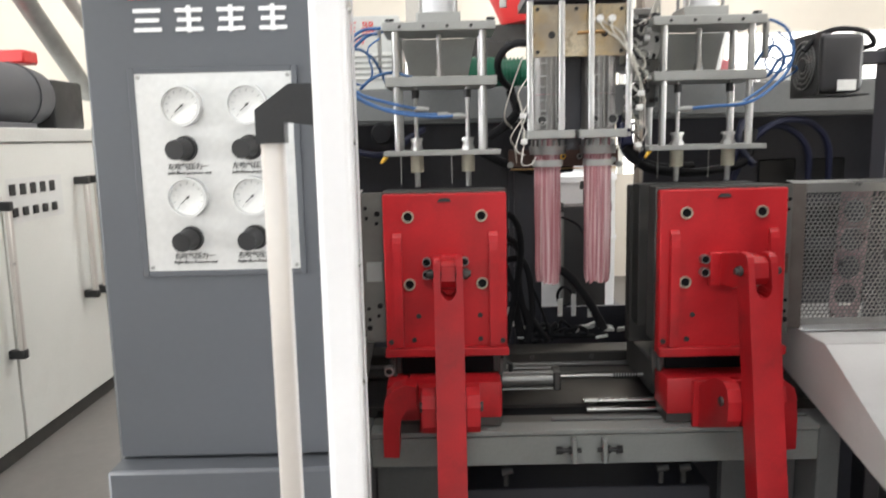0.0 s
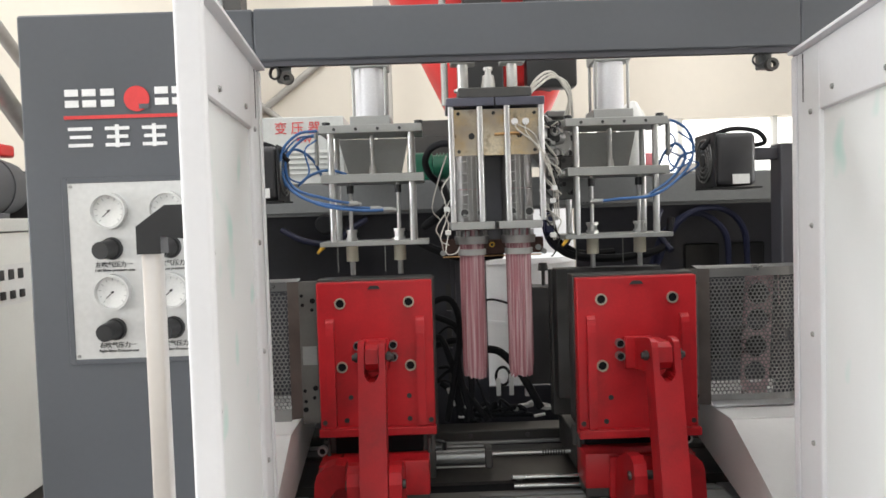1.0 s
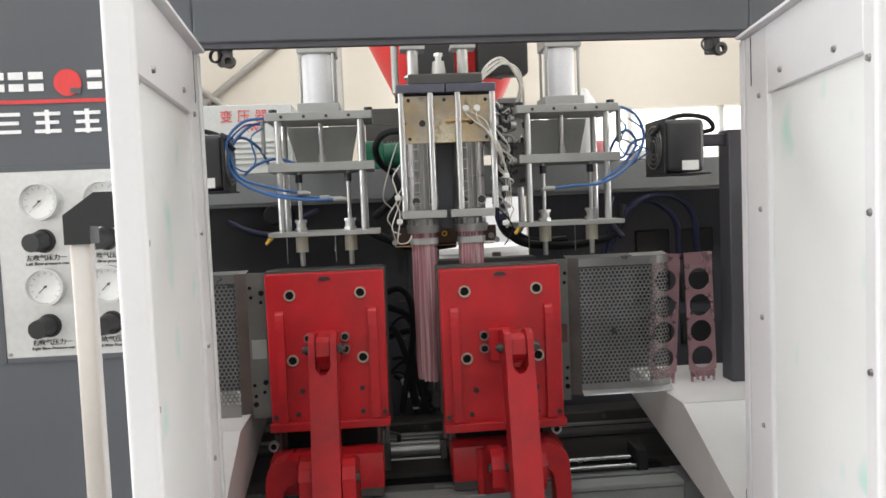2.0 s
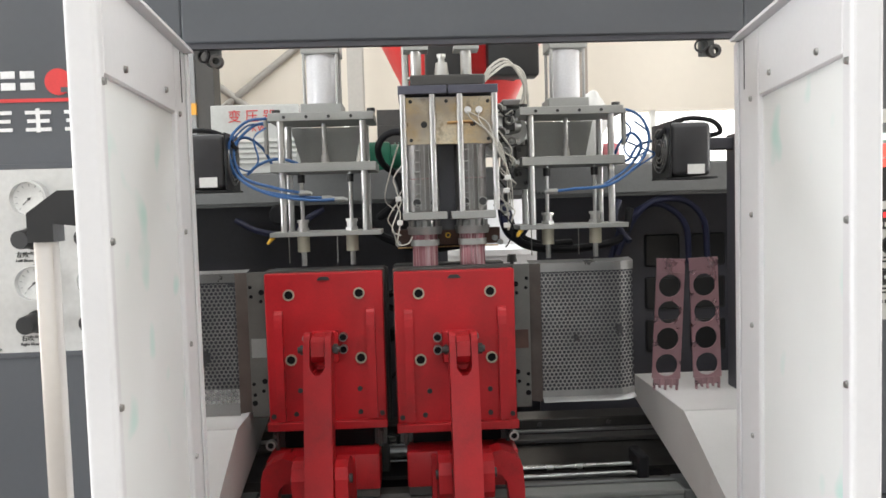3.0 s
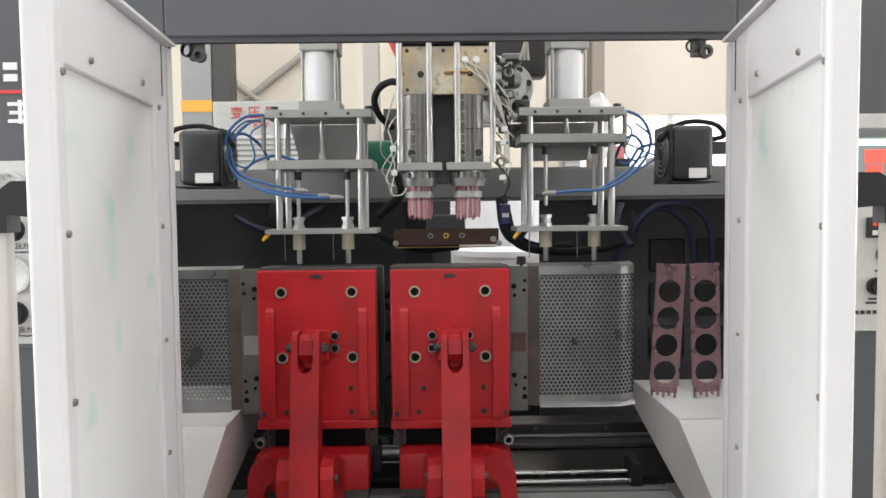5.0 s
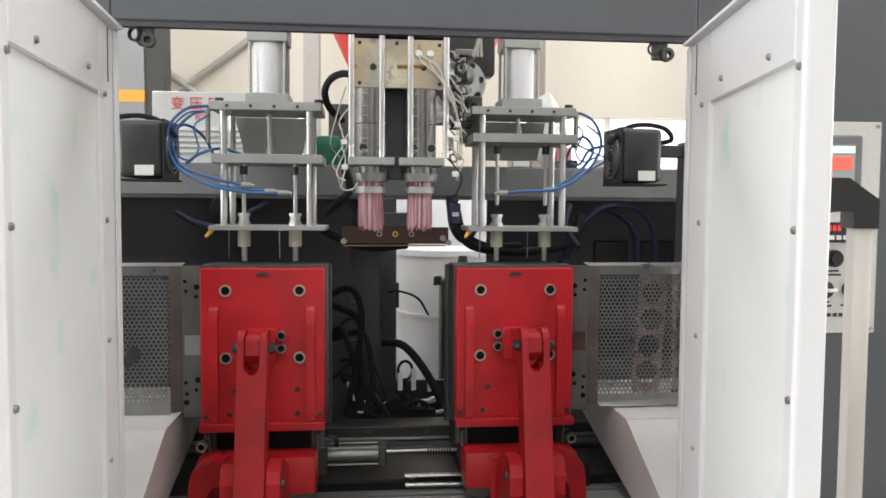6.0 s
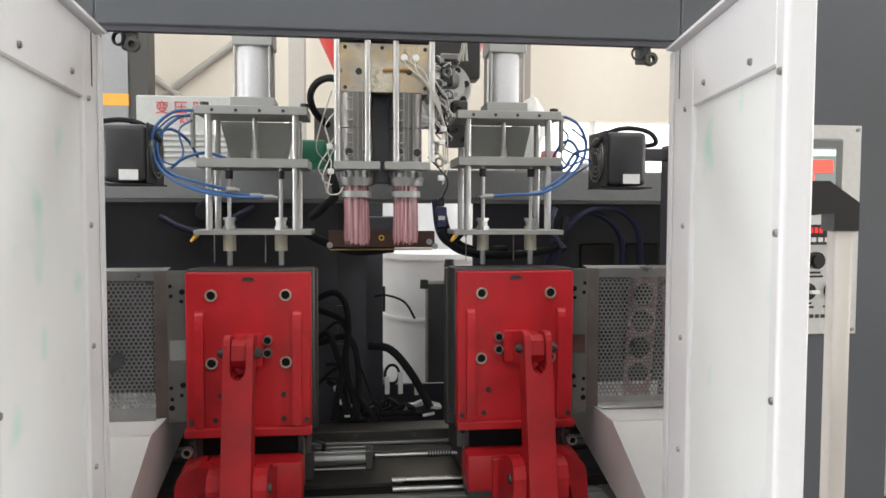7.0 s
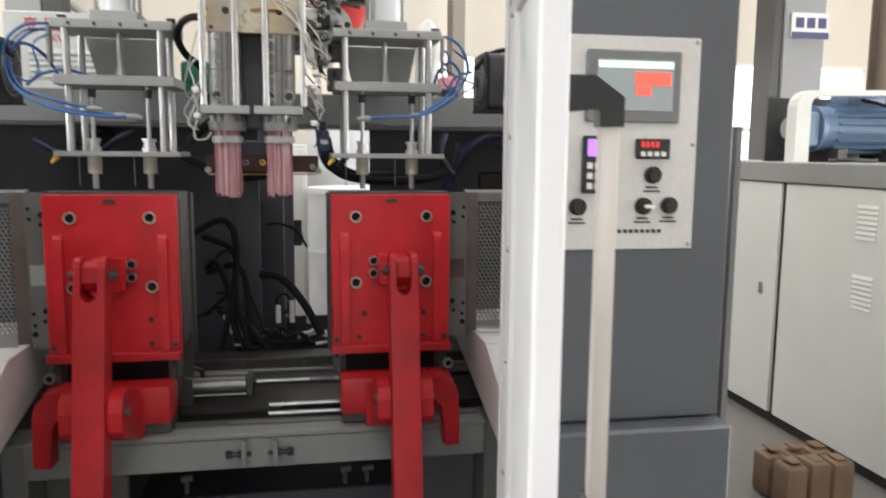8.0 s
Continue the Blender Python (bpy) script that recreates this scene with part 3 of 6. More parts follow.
for i in range(4):
    part("key", bx(B(), 1.131 + i * 0.013, 1.140 + i * 0.013, FY - 0.0155, FY - 0.0143, 1.367, 1.375), LABEL, tc, smooth=False)
mt = part("meter", bx(B(), 1.024, 1.064, FY - 0.014, FY - 0.0045, 1.300, 1.402, 0.002), BLACK, pr, "tall black meter with a purple display")
part("display", bx(B(), 1.031, 1.058, FY - 0.0155, FY - 0.0143, 1.366, 1.396), PURPLE, mt, smooth=False)
for i in range(6):
    part("key", bx(B(), 1.031 + (i % 2) * 0.014, 1.041 + (i % 2) * 0.014, FY - 0.0155, FY - 0.0143, 1.308 + (i // 2) * 0.018, 1.319 + (i // 2) * 0.018), LABEL, mt, smooth=False)
for x, z, lab in ((1.159, 1.333, 1), (1.193, 1.278, 1), (1.018, 1.276, 1), (1.143, 1.277, 0)):
    b = B()
    ring(b, (x, FY - 0.008, z), (0, 1, 0), 0.0155, 0.012, 0.008)
    cy(b, (x, FY - 0.004, z), (x, FY - 0.018, z), 0.012, 0.011, seg=18)
    sw = part("switch", b, BLACK, pr, "black round push button")
    if not lab:
        part("lever", bx(B(), x - 0.003, x + 0.014, FY - 0.026, FY - 0.0185, z - 0.003, z + 0.003, 0.001), LABEL, sw)
    for k, w in enumerate((0.022, 0.032)):
        part("caption_bar", bx(B(), x - w / 2, x + w / 2, FY - 0.0053, FY - 0.0042, z - 0.024 - k * 0.007, z - 0.0205 - k * 0.007), INK, pr, smooth=False)
for i in range(9):
    part("caption_bar", bx(B(), 1.085 + i * 0.011, 1.0925 + i * 0.011, FY - 0.0053, FY - 0.0042, 1.228, 1.2345), INK, pr, smooth=False)
for sx, sz in ((0.966, 1.569), (1.235, 1.569), (0.966, 1.206), (1.235, 1.206), (1.235, 1.388)):
    b = B()
    cy(b, (sx, FY - 0.004, sz), (sx, FY - 0.0065, sz), 0.0035, seg=10)
    part("screw", b, STEEL, pr)


# ---- blow pin stations ----
def blow_station(cx, label):
    s = thing("blow_station", label, "blow pin station", (cx, 2.2, 1.35), group="blow pin stations")
    part("top_plate", bx(B(), cx - 0.15, cx + 0.145, 2.125, 2.30, 1.676, 1.699, 0.0015), ALU, s)
    mid = part("sliding_plate", bx(B(), cx - 0.147, cx + 0.147, 2.122, 2.302, 1.534, 1.559, 0.0015), ALU, s)
    bot = part("lower_plate", bx(B(), cx - 0.157, cx + 0.155, 2.125, 2.29, 1.353, 1.366, 0.001), ALU, s)
    for rx in (-0.118, 0.112):
        for ry in (2.142, 2.275):
            b = B()
            cy(b, (cx + rx, ry, 1.366), (cx + rx, ry, 1.676), 0.0095, seg=16)
            part("guide_rod", b, CHROME, s)
    sx = cx - 0.160 if cx < 0.4 else cx + 0.152
    part("stop_strip", bx(B(), sx - 0.004, sx + 0.004, 2.14, 2.165, 1.588, 1.690, 0.001), ALU, s)
    for k in range(4):
        b = B()
        cy(b, (cx - 0.105 + k * 0.062, 2.1262, 1.6865), (cx - 0.105 + k * 0.062, 2.1235, 1.6865), 0.0045, seg=12)
        part("bolt_hole", b, INK, s)
    for rx in (-0.133, 0.135):
        b = B()
        cy(b, (cx + rx, 2.17, 1.699), (cx + rx, 2.17, 1.712), 0.012, seg=14)
        part("socket_bolt", b, BLACK, s)
    part("cylinder_foot", bx(B(), cx - 0.062, cx + 0.055, 2.155, 2.265, 1.699, 1.727, 0.002), ALU, s)
    b = B()
    cy(b, (cx - 0.004, 2.21, 1.727), (cx - 0.004, 2.21, 1.866), 0.044, seg=32)
    part("air_cylinder", b, CYLALU, s, "smooth pale air cylinder tube")
    part("cylinder_cap", bx(B(), cx - 0.057, cx + 0.052, 2.16, 2.262, 1.866, 1.912, 0.003), ALU, s)
    for rx in (-0.05, 0.043):
        for ry in (2.168, 2.252):
            b = B()
            cy(b, (cx + rx, ry, 1.727), (cx + rx, ry, 1.866), 0.0045, seg=10)
            part("tie_rod", b, STEEL, s)
    b = B()
    prism(b, [(cx - 0.115, 1.675), (cx + 0.100, 1.675), (cx + 0.075, 1.562), (cx - 0.085, 1.562)], "y", 2.305, 2.33)
    part("gusset", b, ALU, s, "tapered grey mounting bracket")
    b = B()
    bx(b, cx - 0.055, cx + 0.05, 2.33, 2.60, 1.59, 1.675, 0.002)
    part("arm", b, MACHGREY, s)
    b = B()
    cy(b, (cx - 0.004, 2.21, 1.57), (cx - 0.004, 2.21, 1.676), 0.007, seg=14)
    cy(b, (cx - 0.004, 2.21, 1.559), (cx - 0.004, 2.21, 1.585), 0.013, 0.010, seg=14)
    part("piston_rod", b, CHROME, mid)
    for px in (-0.0695, 0.0695):
        b = B()
        cy(b, (cx + px, 2.17, 1.36), (cx + px, 2.17, 1.534), 0.0055, seg=12)
        part("pin_rod", b, CHROME, mid)
        part("pin_collar", cy(B(), (cx + px, 2.17, 1.505), (cx + px, 2.17, 1.528), 0.0105, seg=14), BLACK, mid)
        b = B()
        cy(b, (cx + px, 2.17, 1.366), (cx + px, 2.17, 1.376), 0.019, seg=6)
        cy(b, (cx + px, 2.17, 1.376), (cx + px, 2.17, 1.392), 0.014, seg=16)
        cy(b, (cx + px, 2.17, 1.392), (cx + px, 2.17, 1.40), 0.0185, seg=6)
        part("lock_nut", b, CHROME, bot)
        b = B()
        cy(b, (cx + px, 2.17, 1.353), (cx + px, 2.17, 1.308), 0.0175, seg=24)
        cy(b, (cx + px, 2.17, 1.3655), (cx + px, 2.17, 1.353), 0.0205, seg=24)
        part("sleeve", b, NYLON, bot, "cream nylon sleeve")
        b = B()
        cy(b, (cx + px, 2.17, 1.308), (cx + px, 2.17, 1.268), 0.0075, seg=12)
        part("blow_pin", b, STEEL, bot)
        b = B()
        cy(b, (cx + px - 0.045, 2.19, 1.353), (cx + px - 0.045, 2.19, 1.275), 0.0016, seg=6)
        part("wire_pin", b, STEEL, bot)
    b = B()
    cy(b, (cx - 0.15, 2.14, 1.353), (cx - 0.165, 2.13, 1.335), 0.007, 0.004, seg=10)
    part("air_fitting", b, YELLOW, bot, "brass air fitting")
    b = B()
    for k in range(6):
        cy(b, (cx - 0.04 + k * 0.012, 2.549, 1.462), (cx - 0.04 + k * 0.012, 2.546, 1.462), 0.003, seg=8)
    part("connector_strip", b, INK, s)
    return s, mid


station_l, mid_l = blow_station(0.0585, "aluminium blow pin station with chrome guide rods and pale air cylinder")
station_r, mid_r = blow_station(0.763, "aluminium blow pin station whose sliding plate rises and falls")


def air_hoses(label, sets, mat=BLUEHOSE, r=0.0042, name="air_hose"):
    h = thing(name, label, "hose", sets[0][0])
    for pts in sets:
        b = B()
        hose(b, pts, r)
        part("tube", b, mat, h)
    return h


air_hoses("looped blue plastic air hoses beside the blow station", [
    [(-0.095, 2.13, 1.685), (-0.15, 2.12, 1.675), (-0.195, 2.11, 1.62), (-0.18, 2.11, 1.53), (-0.09, 2.09, 1.475), (0.02, 2.09, 1.455), (0.10, 2.11, 1.455)],
    [(-0.09, 2.20, 1.687), (-0.14, 2.13, 1.66), (-0.185, 2.12, 1.60), (-0.165, 2.12, 1.525), (-0.07, 2.10, 1.49), (0.0, 2.12, 1.475)],
    [(-0.09, 2.2, 1.547), (-0.12, 2.17, 1.61), (-0.17, 2.15, 1.635), (-0.21, 2.14, 1.57), (-0.15, 2.13, 1.50), (-0.05, 2.13, 1.47), (0.06, 2.15, 1.46)],
    [(-0.155, 2.13, 1.53), (-0.12, 2.14, 1.56), (-0.07, 2.17, 1.575), (-0.02, 2.18, 1.562)]])
air_hoses("looped blue plastic air hoses beside the blow station", [
    [(0.905, 2.20, 1.688), (0.930, 2.17, 1.690), (0.965, 2.14, 1.66), (0.985, 2.14, 1.60), (0.95, 2.12, 1.535), (0.86, 2.10, 1.475), (0.76, 2.10, 1.465), (0.70, 2.11, 1.46)],
    [(0.895, 2.20, 1.55), (0.91, 2.16, 1.60), (0.94, 2.15, 1.62), (0.965, 2.15, 1.58), (0.92, 2.14, 1.52), (0.84, 2.12, 1.47)],
    [(1.01, 2.2, 1.60), (0.96, 2.17, 1.585), (0.93, 2.16, 1.545), (0.905, 2.17, 1.547)]])
ah = thing("push_fittings", "pale plastic push fittings on the air hoses", "hose fitting", (0.10, 2.11, 1.455))
for x, y, z, dx in ((0.10, 2.11, 1.455, 1), (0.06, 2.15, 1.46, 1), (0.0, 2.12, 1.475, 1), (0.70, 2.11, 1.46, -1), (0.84, 2.12, 1.47, -1)):
    b = B()
    cy(b, (x - dx * 0.012, y, z), (x + dx * 0.014, y, z), 0.0075, seg=12)
    cy(b, (x + dx * 0.014, y, z), (x + dx * 0.024, y, z - 0.003), 0.0055, seg=10)
    part("fitting", b, ALU, ah)
air_hoses("thin blue air tubes coiled beside the blow station", [
    [(-0.10, 2.14, 1.66), (-0.13, 2.12, 1.63), (-0.12, 2.12, 1.57), (-0.145, 2.12, 1.54), (-0.185, 2.13, 1.56), (-0.20, 2.13, 1.61), (-0.15, 2.13, 1.665), (-0.10, 2.15, 1.67)],
    [(0.915, 2.16, 1.66), (0.935, 2.15, 1.63), (0.915, 2.15, 1.58), (0.935, 2.14, 1.55), (0.975, 2.14, 1.57), (0.985, 2.15, 1.62), (0.945, 2.15, 1.655)],
    [(0.93, 2.18, 1.60), (0.98, 2.17, 1.575), (1.01, 2.17, 1.56), (0.965, 2.16, 1.53), (0.90, 2.14, 1.49)]], BLUEHOSE, 0.0026, "thin_air_tube")
air_hoses("thick black hoses drooping in front of the back panel", [
    [(0.26, 2.35, 1.53), (0.275, 2.33, 1.47), (0.24, 2.33, 1.43), (0.20, 2.40, 1.40)],
    [(0.12, 2.45, 1.39), (0.22, 2.4, 1.33), (0.33, 2.38, 1.295), (0.45, 2.42, 1.30)],
    [(0.585, 2.3, 1.36), (0.64, 2.30, 1.305), (0.74, 2.33, 1.285), (0.86, 2.37, 1.285), (0.98, 2.42, 1.31), (1.02, 2.46, 1.40)],
    [(0.60, 2.36, 1.41), (0.62, 2.33, 1.34), (0.69, 2.33, 1.30), (0.80, 2.36, 1.30)]], RUBBER, 0.013, "rubber_hose")
sv = thing("solenoid_valve", "dark blue solenoid valve with a white label beside the hoses", "valve", (0.59, 2.32, 1.37))
part("body", bx(B(), 0.574, 0.606, 2.295, 2.33, 1.368, 1.432, 0.004), NAVYVALVE, sv)
part("coil", bx(B(), 0.580, 0.600, 2.300, 2.326, 1.4325, 1.460, 0.004), BLACK, sv)
part("label_plate", bx(B(), 0.580, 0.600, 2.2925, 2.2945, 1.392, 1.404), LABEL, sv, "white label", smooth=False)
air_hoses("dark blue hose hanging behind the blow station", [
    [(0.575, 2.34, 1.45), (0.585, 2.32, 1.36), (0.62, 2.31, 1.32), (0.66, 2.33, 1.36)],
    [(0.98, 2.45, 1.43), (0.96, 2.43, 1.37), (0.985, 2.42, 1.32), (1.0, 2.4, 1.295)],
    [(1.02, 2.62, 1.24), (1.05, 2.60, 1.32), (1.09, 2.58, 1.39), (1.16, 2.58, 1.43), (1.26, 2.60, 1.42), (1.33, 2.62, 1.35), (1.35, 2.64, 1.22)],
    [(1.00, 2.64, 1.22), (1.04, 2.62, 1.34), (1.12, 2.60, 1.41), (1.20, 2.61, 1.40), (1.27, 2.63, 1.33), (1.29, 2.66, 1.20)],
    [(-0.30, 2.60, 1.40), (-0.22, 2.58, 1.36), (-0.12, 2.56, 1.35), (-0.05, 2.56, 1.40), (0.0, 2.58, 1.43)]], NAVYHOSE, 0.011, "dark_blue_hose")

# ---- die head, which rises and sinks ----
HX = (0.336, 0.469)
dh = thing("die_head", "twin steel extrusion die head with heater bands and wiring", "die head", (CX, 2.13, 1.32))
for x0, x1 in ((0.273, 0.406), (0.408, 0.545)):
    part("flange", bx(B(), x0, x1, 2.055, 2.25, 1.731, 1.755, 0.002), PURPLESTEEL, dh, "blued steel flange")
b = B()
bx(b, 0.307, 0.512, 2.07, 2.24, 1.755, 1.785, 0.004)
part("crosshead", b, DARKSTEEL, dh)
for x in (0.325, 0.467):
    b = B()
    cy(b, (x, 2.15, 1.785), (x, 2.15, 1.792), 0.026, seg=20)
    cy(b, (x, 2.15, 1.792), (x, 2.15, 1.98), 0.0155, seg=20)
    part("lift_rod", b, CHROME, dh)
    part("rod_clamp", bx(B(), x - 0.035, x + 0.035, 2.12, 2.18, 1.862, 1.874, 0.001), ALU, dh)
b = B()
cy(b, (0.396, 2.12, 1.785), (0.396, 2.12, 1.825), 0.021, 0.016, seg=20)
cy(b, (0.396, 2.12, 1.825), (0.396, 2.12, 1.84), 0.009, seg=12)
cy(b, (0.396, 2.12, 1.84), (0.396, 2.12, 1.848), 0.014, seg=6)
part("grease_fitting", b, CHROME, dh)
fp = part("front_plate", bx(B(), 0.293, 0.531, 2.078, 2.10, 1.597, 1.726, 0.001), BRASS, dh, "heat-tinted brassy steel plate")
for x, z, r in ((0.306, 1.714, 0.005), (0.404, 1.714, 0.005), (0.518, 1.712, 0.005), (0.306, 1.609, 0.005), (0.518, 1.609, 0.005), (0.342, 1.651, 0.009), (0.476, 1.652, 0.008)):
    b = B()
    cy(b, (x, 2.080, z), (x, 2.075, z), r, seg=14)
    part("bolt", b, INK, fp)
b = B()
hose(b, [(0.475, 2.078, 1.652), (0.468, 2.066, 1.655), (0.44, 2.062, 1.655), (0.405, 2.062, 1.653)], 0.0042)
part("copper_tube", b, COPPER, fp)
for x in (0.462, 0.493):
    b = B()
    cy(b, (x, 2.079, 1.688), (x, 2.066, 1.688), 0.0095, seg=16)
    part("ceramic_cap", b, LETTERWHITE, fp, "white ceramic thermocouple cap")
part("core_block", bx(B(), 0.296, 0.528, 2.101, 2.25, 1.60, 1.73), DARKSTEEL, dh)
for x in (0.285, 0.365, 0.440, 0.535):
    b = B()
    cy(b, (x, 2.062, 1.413), (x, 2.062, 1.731), 0.0082, seg=16)
    part("tie_rod", b, CHROME, dh)
for hx in HX:
    b = B()
    cy(b, (hx, 2.118, 1.505), (hx, 2.118, 1.598), 0.0440, seg=32)
    up = part("heater_band", b, HEATBAND, dh, "steel heater band")
    b = B()
    cy(b, (hx, 2.118, 1.413), (hx, 2.118, 1.5025), 0.0440, seg=32)
    part("heater_band", b, HEATBAND, dh, "steel heater band")
    for dx in (-0.009, 0.004, 0.017):
        b = B()
        cy(b, (hx + dx, 2.0715, 1.418), (hx + dx, 2.0715, 1.594), 0.0024, seg=10)
        part("clamp_strip", b, STEEL, up)
    for z in (1.432, 1.462, 1.488, 1.522, 1.548, 1.580):
        b = B()
        cy(b, (hx - 0.021, 2.0700, z), (hx - 0.006, 2.0700, z + 0.001), 0.0018, seg=8)
        cy(b, (hx - 0.024, 2.0700, z), (hx - 0.020, 2.0700, z), 0.0036, seg=6)
        part("clamp_screw", b, STEEL, up)
    for dx in (-0.02, 0.028):
        b = B()
        cy(b, (hx + dx, 2.095, 1.438), (hx + dx, 2.069, 1.438), 0.0105, seg=16)
        part("terminal", b, BLACK, up)
        part("terminal_rim", ring(B(), (hx + dx, 2.0710, 1.438), (0, 1, 0), 0.0132, 0.0106, 0.005, 18), STEEL, up)
    part("lower_plate", bx(B(), hx - 0.06, hx + 0.062, 2.05, 2.20, 1.391, 1.4125, 0.002), ALU, dh)
    b = B()
    cy(b, (hx, 2.115, 1.391), (hx, 2.115, 1.372), 0.034, seg=28)
    cy(b, (hx, 2.115, 1.372), (hx, 2.115, 1.350), 0.050, 0.046, seg=28)
    cy(b, (hx, 2.115, 1.350), (hx, 2.115, 1.336), 0.030, seg=28)
    col = part("die_collar", b, STEEL, dh)
    for k in range(10):
        an = 2 * math.pi * k / 10
        b = B()
        cy(b, (hx + 0.040 * math.cos(an), 2.115 + 0.040 * math.sin(an), 1.372), (hx + 0.040 * math.cos(an), 2.115 + 0.040 * math.sin(an), 1.388), 0.005, seg=8)
        part("collar_bolt", b, STEEL, col)
    b = B()
    ring(b, (hx, 2.115, 1.327), (0, 0, 1), 0.0400, 0.0355, 0.017, 32)
    part("die_ring", b, ALU, dh, "bright aluminium die ring")
part("divider", bx(B(), 0.374, 0.432, 2.14, 2.25, 1.36, 1.60), DARK, dh)
rw = random.Random(4)
def droop(a, c, sag, out):
    """A slack wire from a to c."""
    a, c = Vector(a), Vector(c)
    m1, m2 = a.lerp(c, 0.33), a.lerp(c, 0.7)
    j = Vector((rw.uniform(-0.012, 0.012), rw.uniform(-0.01, 0.01), rw.uniform(-0.015, 0.005)))
    return [a, m1 + Vector((out, -0.01, -sag * 0.8)) + j, m2 + Vector((out * 0.8, -0.012, -sag)) - j * 0.6, c]


for a, c, sag, out in (((0.292, 2.09, 1.56), (0.266, 2.058, 1.452), 0.01, -0.022), ((0.292, 2.09, 1.50), (0.268, 2.058, 1.39), 0.015, -0.014), ((0.285, 2.09, 1.47), (0.27, 2.058, 1.35), 0.02, -0.028),
                       ((0.266, 2.058, 1.445), (0.255, 2.12, 1.33), 0.0, -0.02), ((0.268, 2.058, 1.38), (0.30, 2.07, 1.345), 0.035, -0.01), ((0.27, 2.09, 1.60), (0.25, 2.2, 1.42), 0.02, -0.03)):
    part("wire", hose(B(), droop(a, c, sag, out), 0.0019, 6, 5), WHITEWIRE, dh)
for k in range(9):
    z = 1.42 + 0.034 * k + rw.uniform(-0.012, 0.012)
    part("wire", hose(B(), droop((0.528, 2.085, z), (0.553 + rw.uniform(0, 0.03), 2.07 + rw.uniform(0, 0.05), z - rw.uniform(0.05, 0.16)), rw.uniform(0, 0.03), rw.uniform(0.005, 0.035)), 0.0019, 6, 5), WHITEWIRE if k % 3 else RUBBER, dh)
for k in range(3):
    part("wire", hose(B(), [(0.462 + 0.031 * (k % 2), 2.068, 1.684), (0.470 + 0.022 * k, 2.056, 1.662 - 0.006 * k), (0.525 + 0.004 * k, 2.050, 1.615 - 0.012 * k), (0.560 + 0.006 * k, 2.06, 1.545 - 0.02 * k), (0.570 + 0.006 * k, 2.08, 1.42)], 0.0019, 6, 5), WHITEWIRE, dh)
for k in range(3):
    part("sheathed_wire", hose(B(), [(0.50, 2.12, 1.757), (0.535, 2.12, 1.79 + 0.012 * k), (0.585, 2.15, 1.822 + 0.006 * k), (0.635, 2.18, 1.80 - 0.015 * k), (0.650 - 0.012 * k, 2.2, 1.71)], 0.0042, 6, 5), WHITEWIRE, dh)
for x0, x1, y0, y1, z0, z1, mt, nm in ((0.555, 0.60, 2.19, 2.26, 1.585, 1.628, STEEL, "clamp_block"), (0.61, 0.655, 2.21, 2.27, 1.55, 1.60, DARKSTEEL, "clamp_block"), (0.575, 0.64, 2.22, 2.30, 1.715, 1.735, HEATBAND, "cover_plate"),
                                       (0.56, 0.585, 2.16, 2.19, 1.50, 1.53, BLACK, "connector_box"), (0.60, 0.66, 2.25, 2.30, 1.47, 1.535, MACHGREY, "bracket_plate"), (0.545, 0.565, 2.14, 2.17, 1.44, 1.475, STEEL, "clamp_block")):
    part(nm, bx(B(), x0, x1, y0, y1, z0, z1, 0.004), mt, dh)
for x, z in ((0.566, 1.612), (0.59, 1.60), (0.62, 1.585), (0.645, 1.565), (0.62, 1.515), (0.645, 1.49)):
    part("bolt", cy(B(), (x, 2.19 + (0.06 if x > 0.6 else 0), z), (x, 2.18 + (0.025 if x > 0.6 else 0), z), 0.007, seg=8), BLACK, dh)
for x, z in ((0.268, 1.385), (0.266, 1.45), (0.562, 1.465), (0.566, 1.50), (0.56, 1.37)):
    b = B()
    bx(b, x - 0.008, x + 0.008, 2.05, 2.066, z - 0.007, z + 0.007, 0.002)
    part("plug", b, LABEL, dh, "white ceramic plug")
b = B()
hose(b, [(0.285, 2.10, 1.634), (0.255, 2.11, 1.636), (0.225, 2.13, 1.622), (0.210, 2.16, 1.592), (0.222, 2.2, 1.555), (0.255, 2.25, 1.528)], 0.0098, 10, 8)
part("braided_hose", b, RUBBER, dh, "black braided hose")
ex = B()
cy(ex, (0.60, 2.28, 1.645), (0.60, 2.36, 1.645), 0.075, seg=28)
cy(ex, (0.60, 2.24, 1.645), (0.60, 2.28, 1.645), 0.050, seg=28)
fl = part("feed_flange", ex, FLANGEPALE, dh, "bolted round extruder flange")
for k in range(8):
    an = 2 * math.pi * k / 8 + 0.2
    b = B()
    cy(b, (0.60 + 0.060 * math.cos(an), 2.281, 1.645 + 0.060 * math.sin(an)), (0.60 + 0.060 * math.cos(an), 2.266, 1.645 + 0.060 * math.sin(an)), 0.009, seg=10)
    part("bolt", b, BLACK, fl)
b = B()
cy(b, (0.50, 2.2, 1.665), (0.62, 2.26, 1.66), 0.03, seg=18)
part("feed_pipe", b, STEEL, dh)
b = B()
bx(b, 0.575, 0.61, 2.20, 2.24, 1.64, 1.705, 0.003)
part("connector_box", b, BLACK, dh)
b = B()
cy(b, (0.60, 2.36, 1.645), (0.60, 3.3, 1.70), 0.055, seg=24)
bar = part("barrel", b, HEATBAND, dh, "extruder barrel with heater bands")
for k in range(4):
    b = B()
    cy(b, (0.60, 2.42 + k * 0.2, 1.648 + k * 0.012), (0.60, 2.55 + k * 0.2, 1.656 + k * 0.012), 0.068, seg=24)
    part("heater_band", b, LABEL, bar)
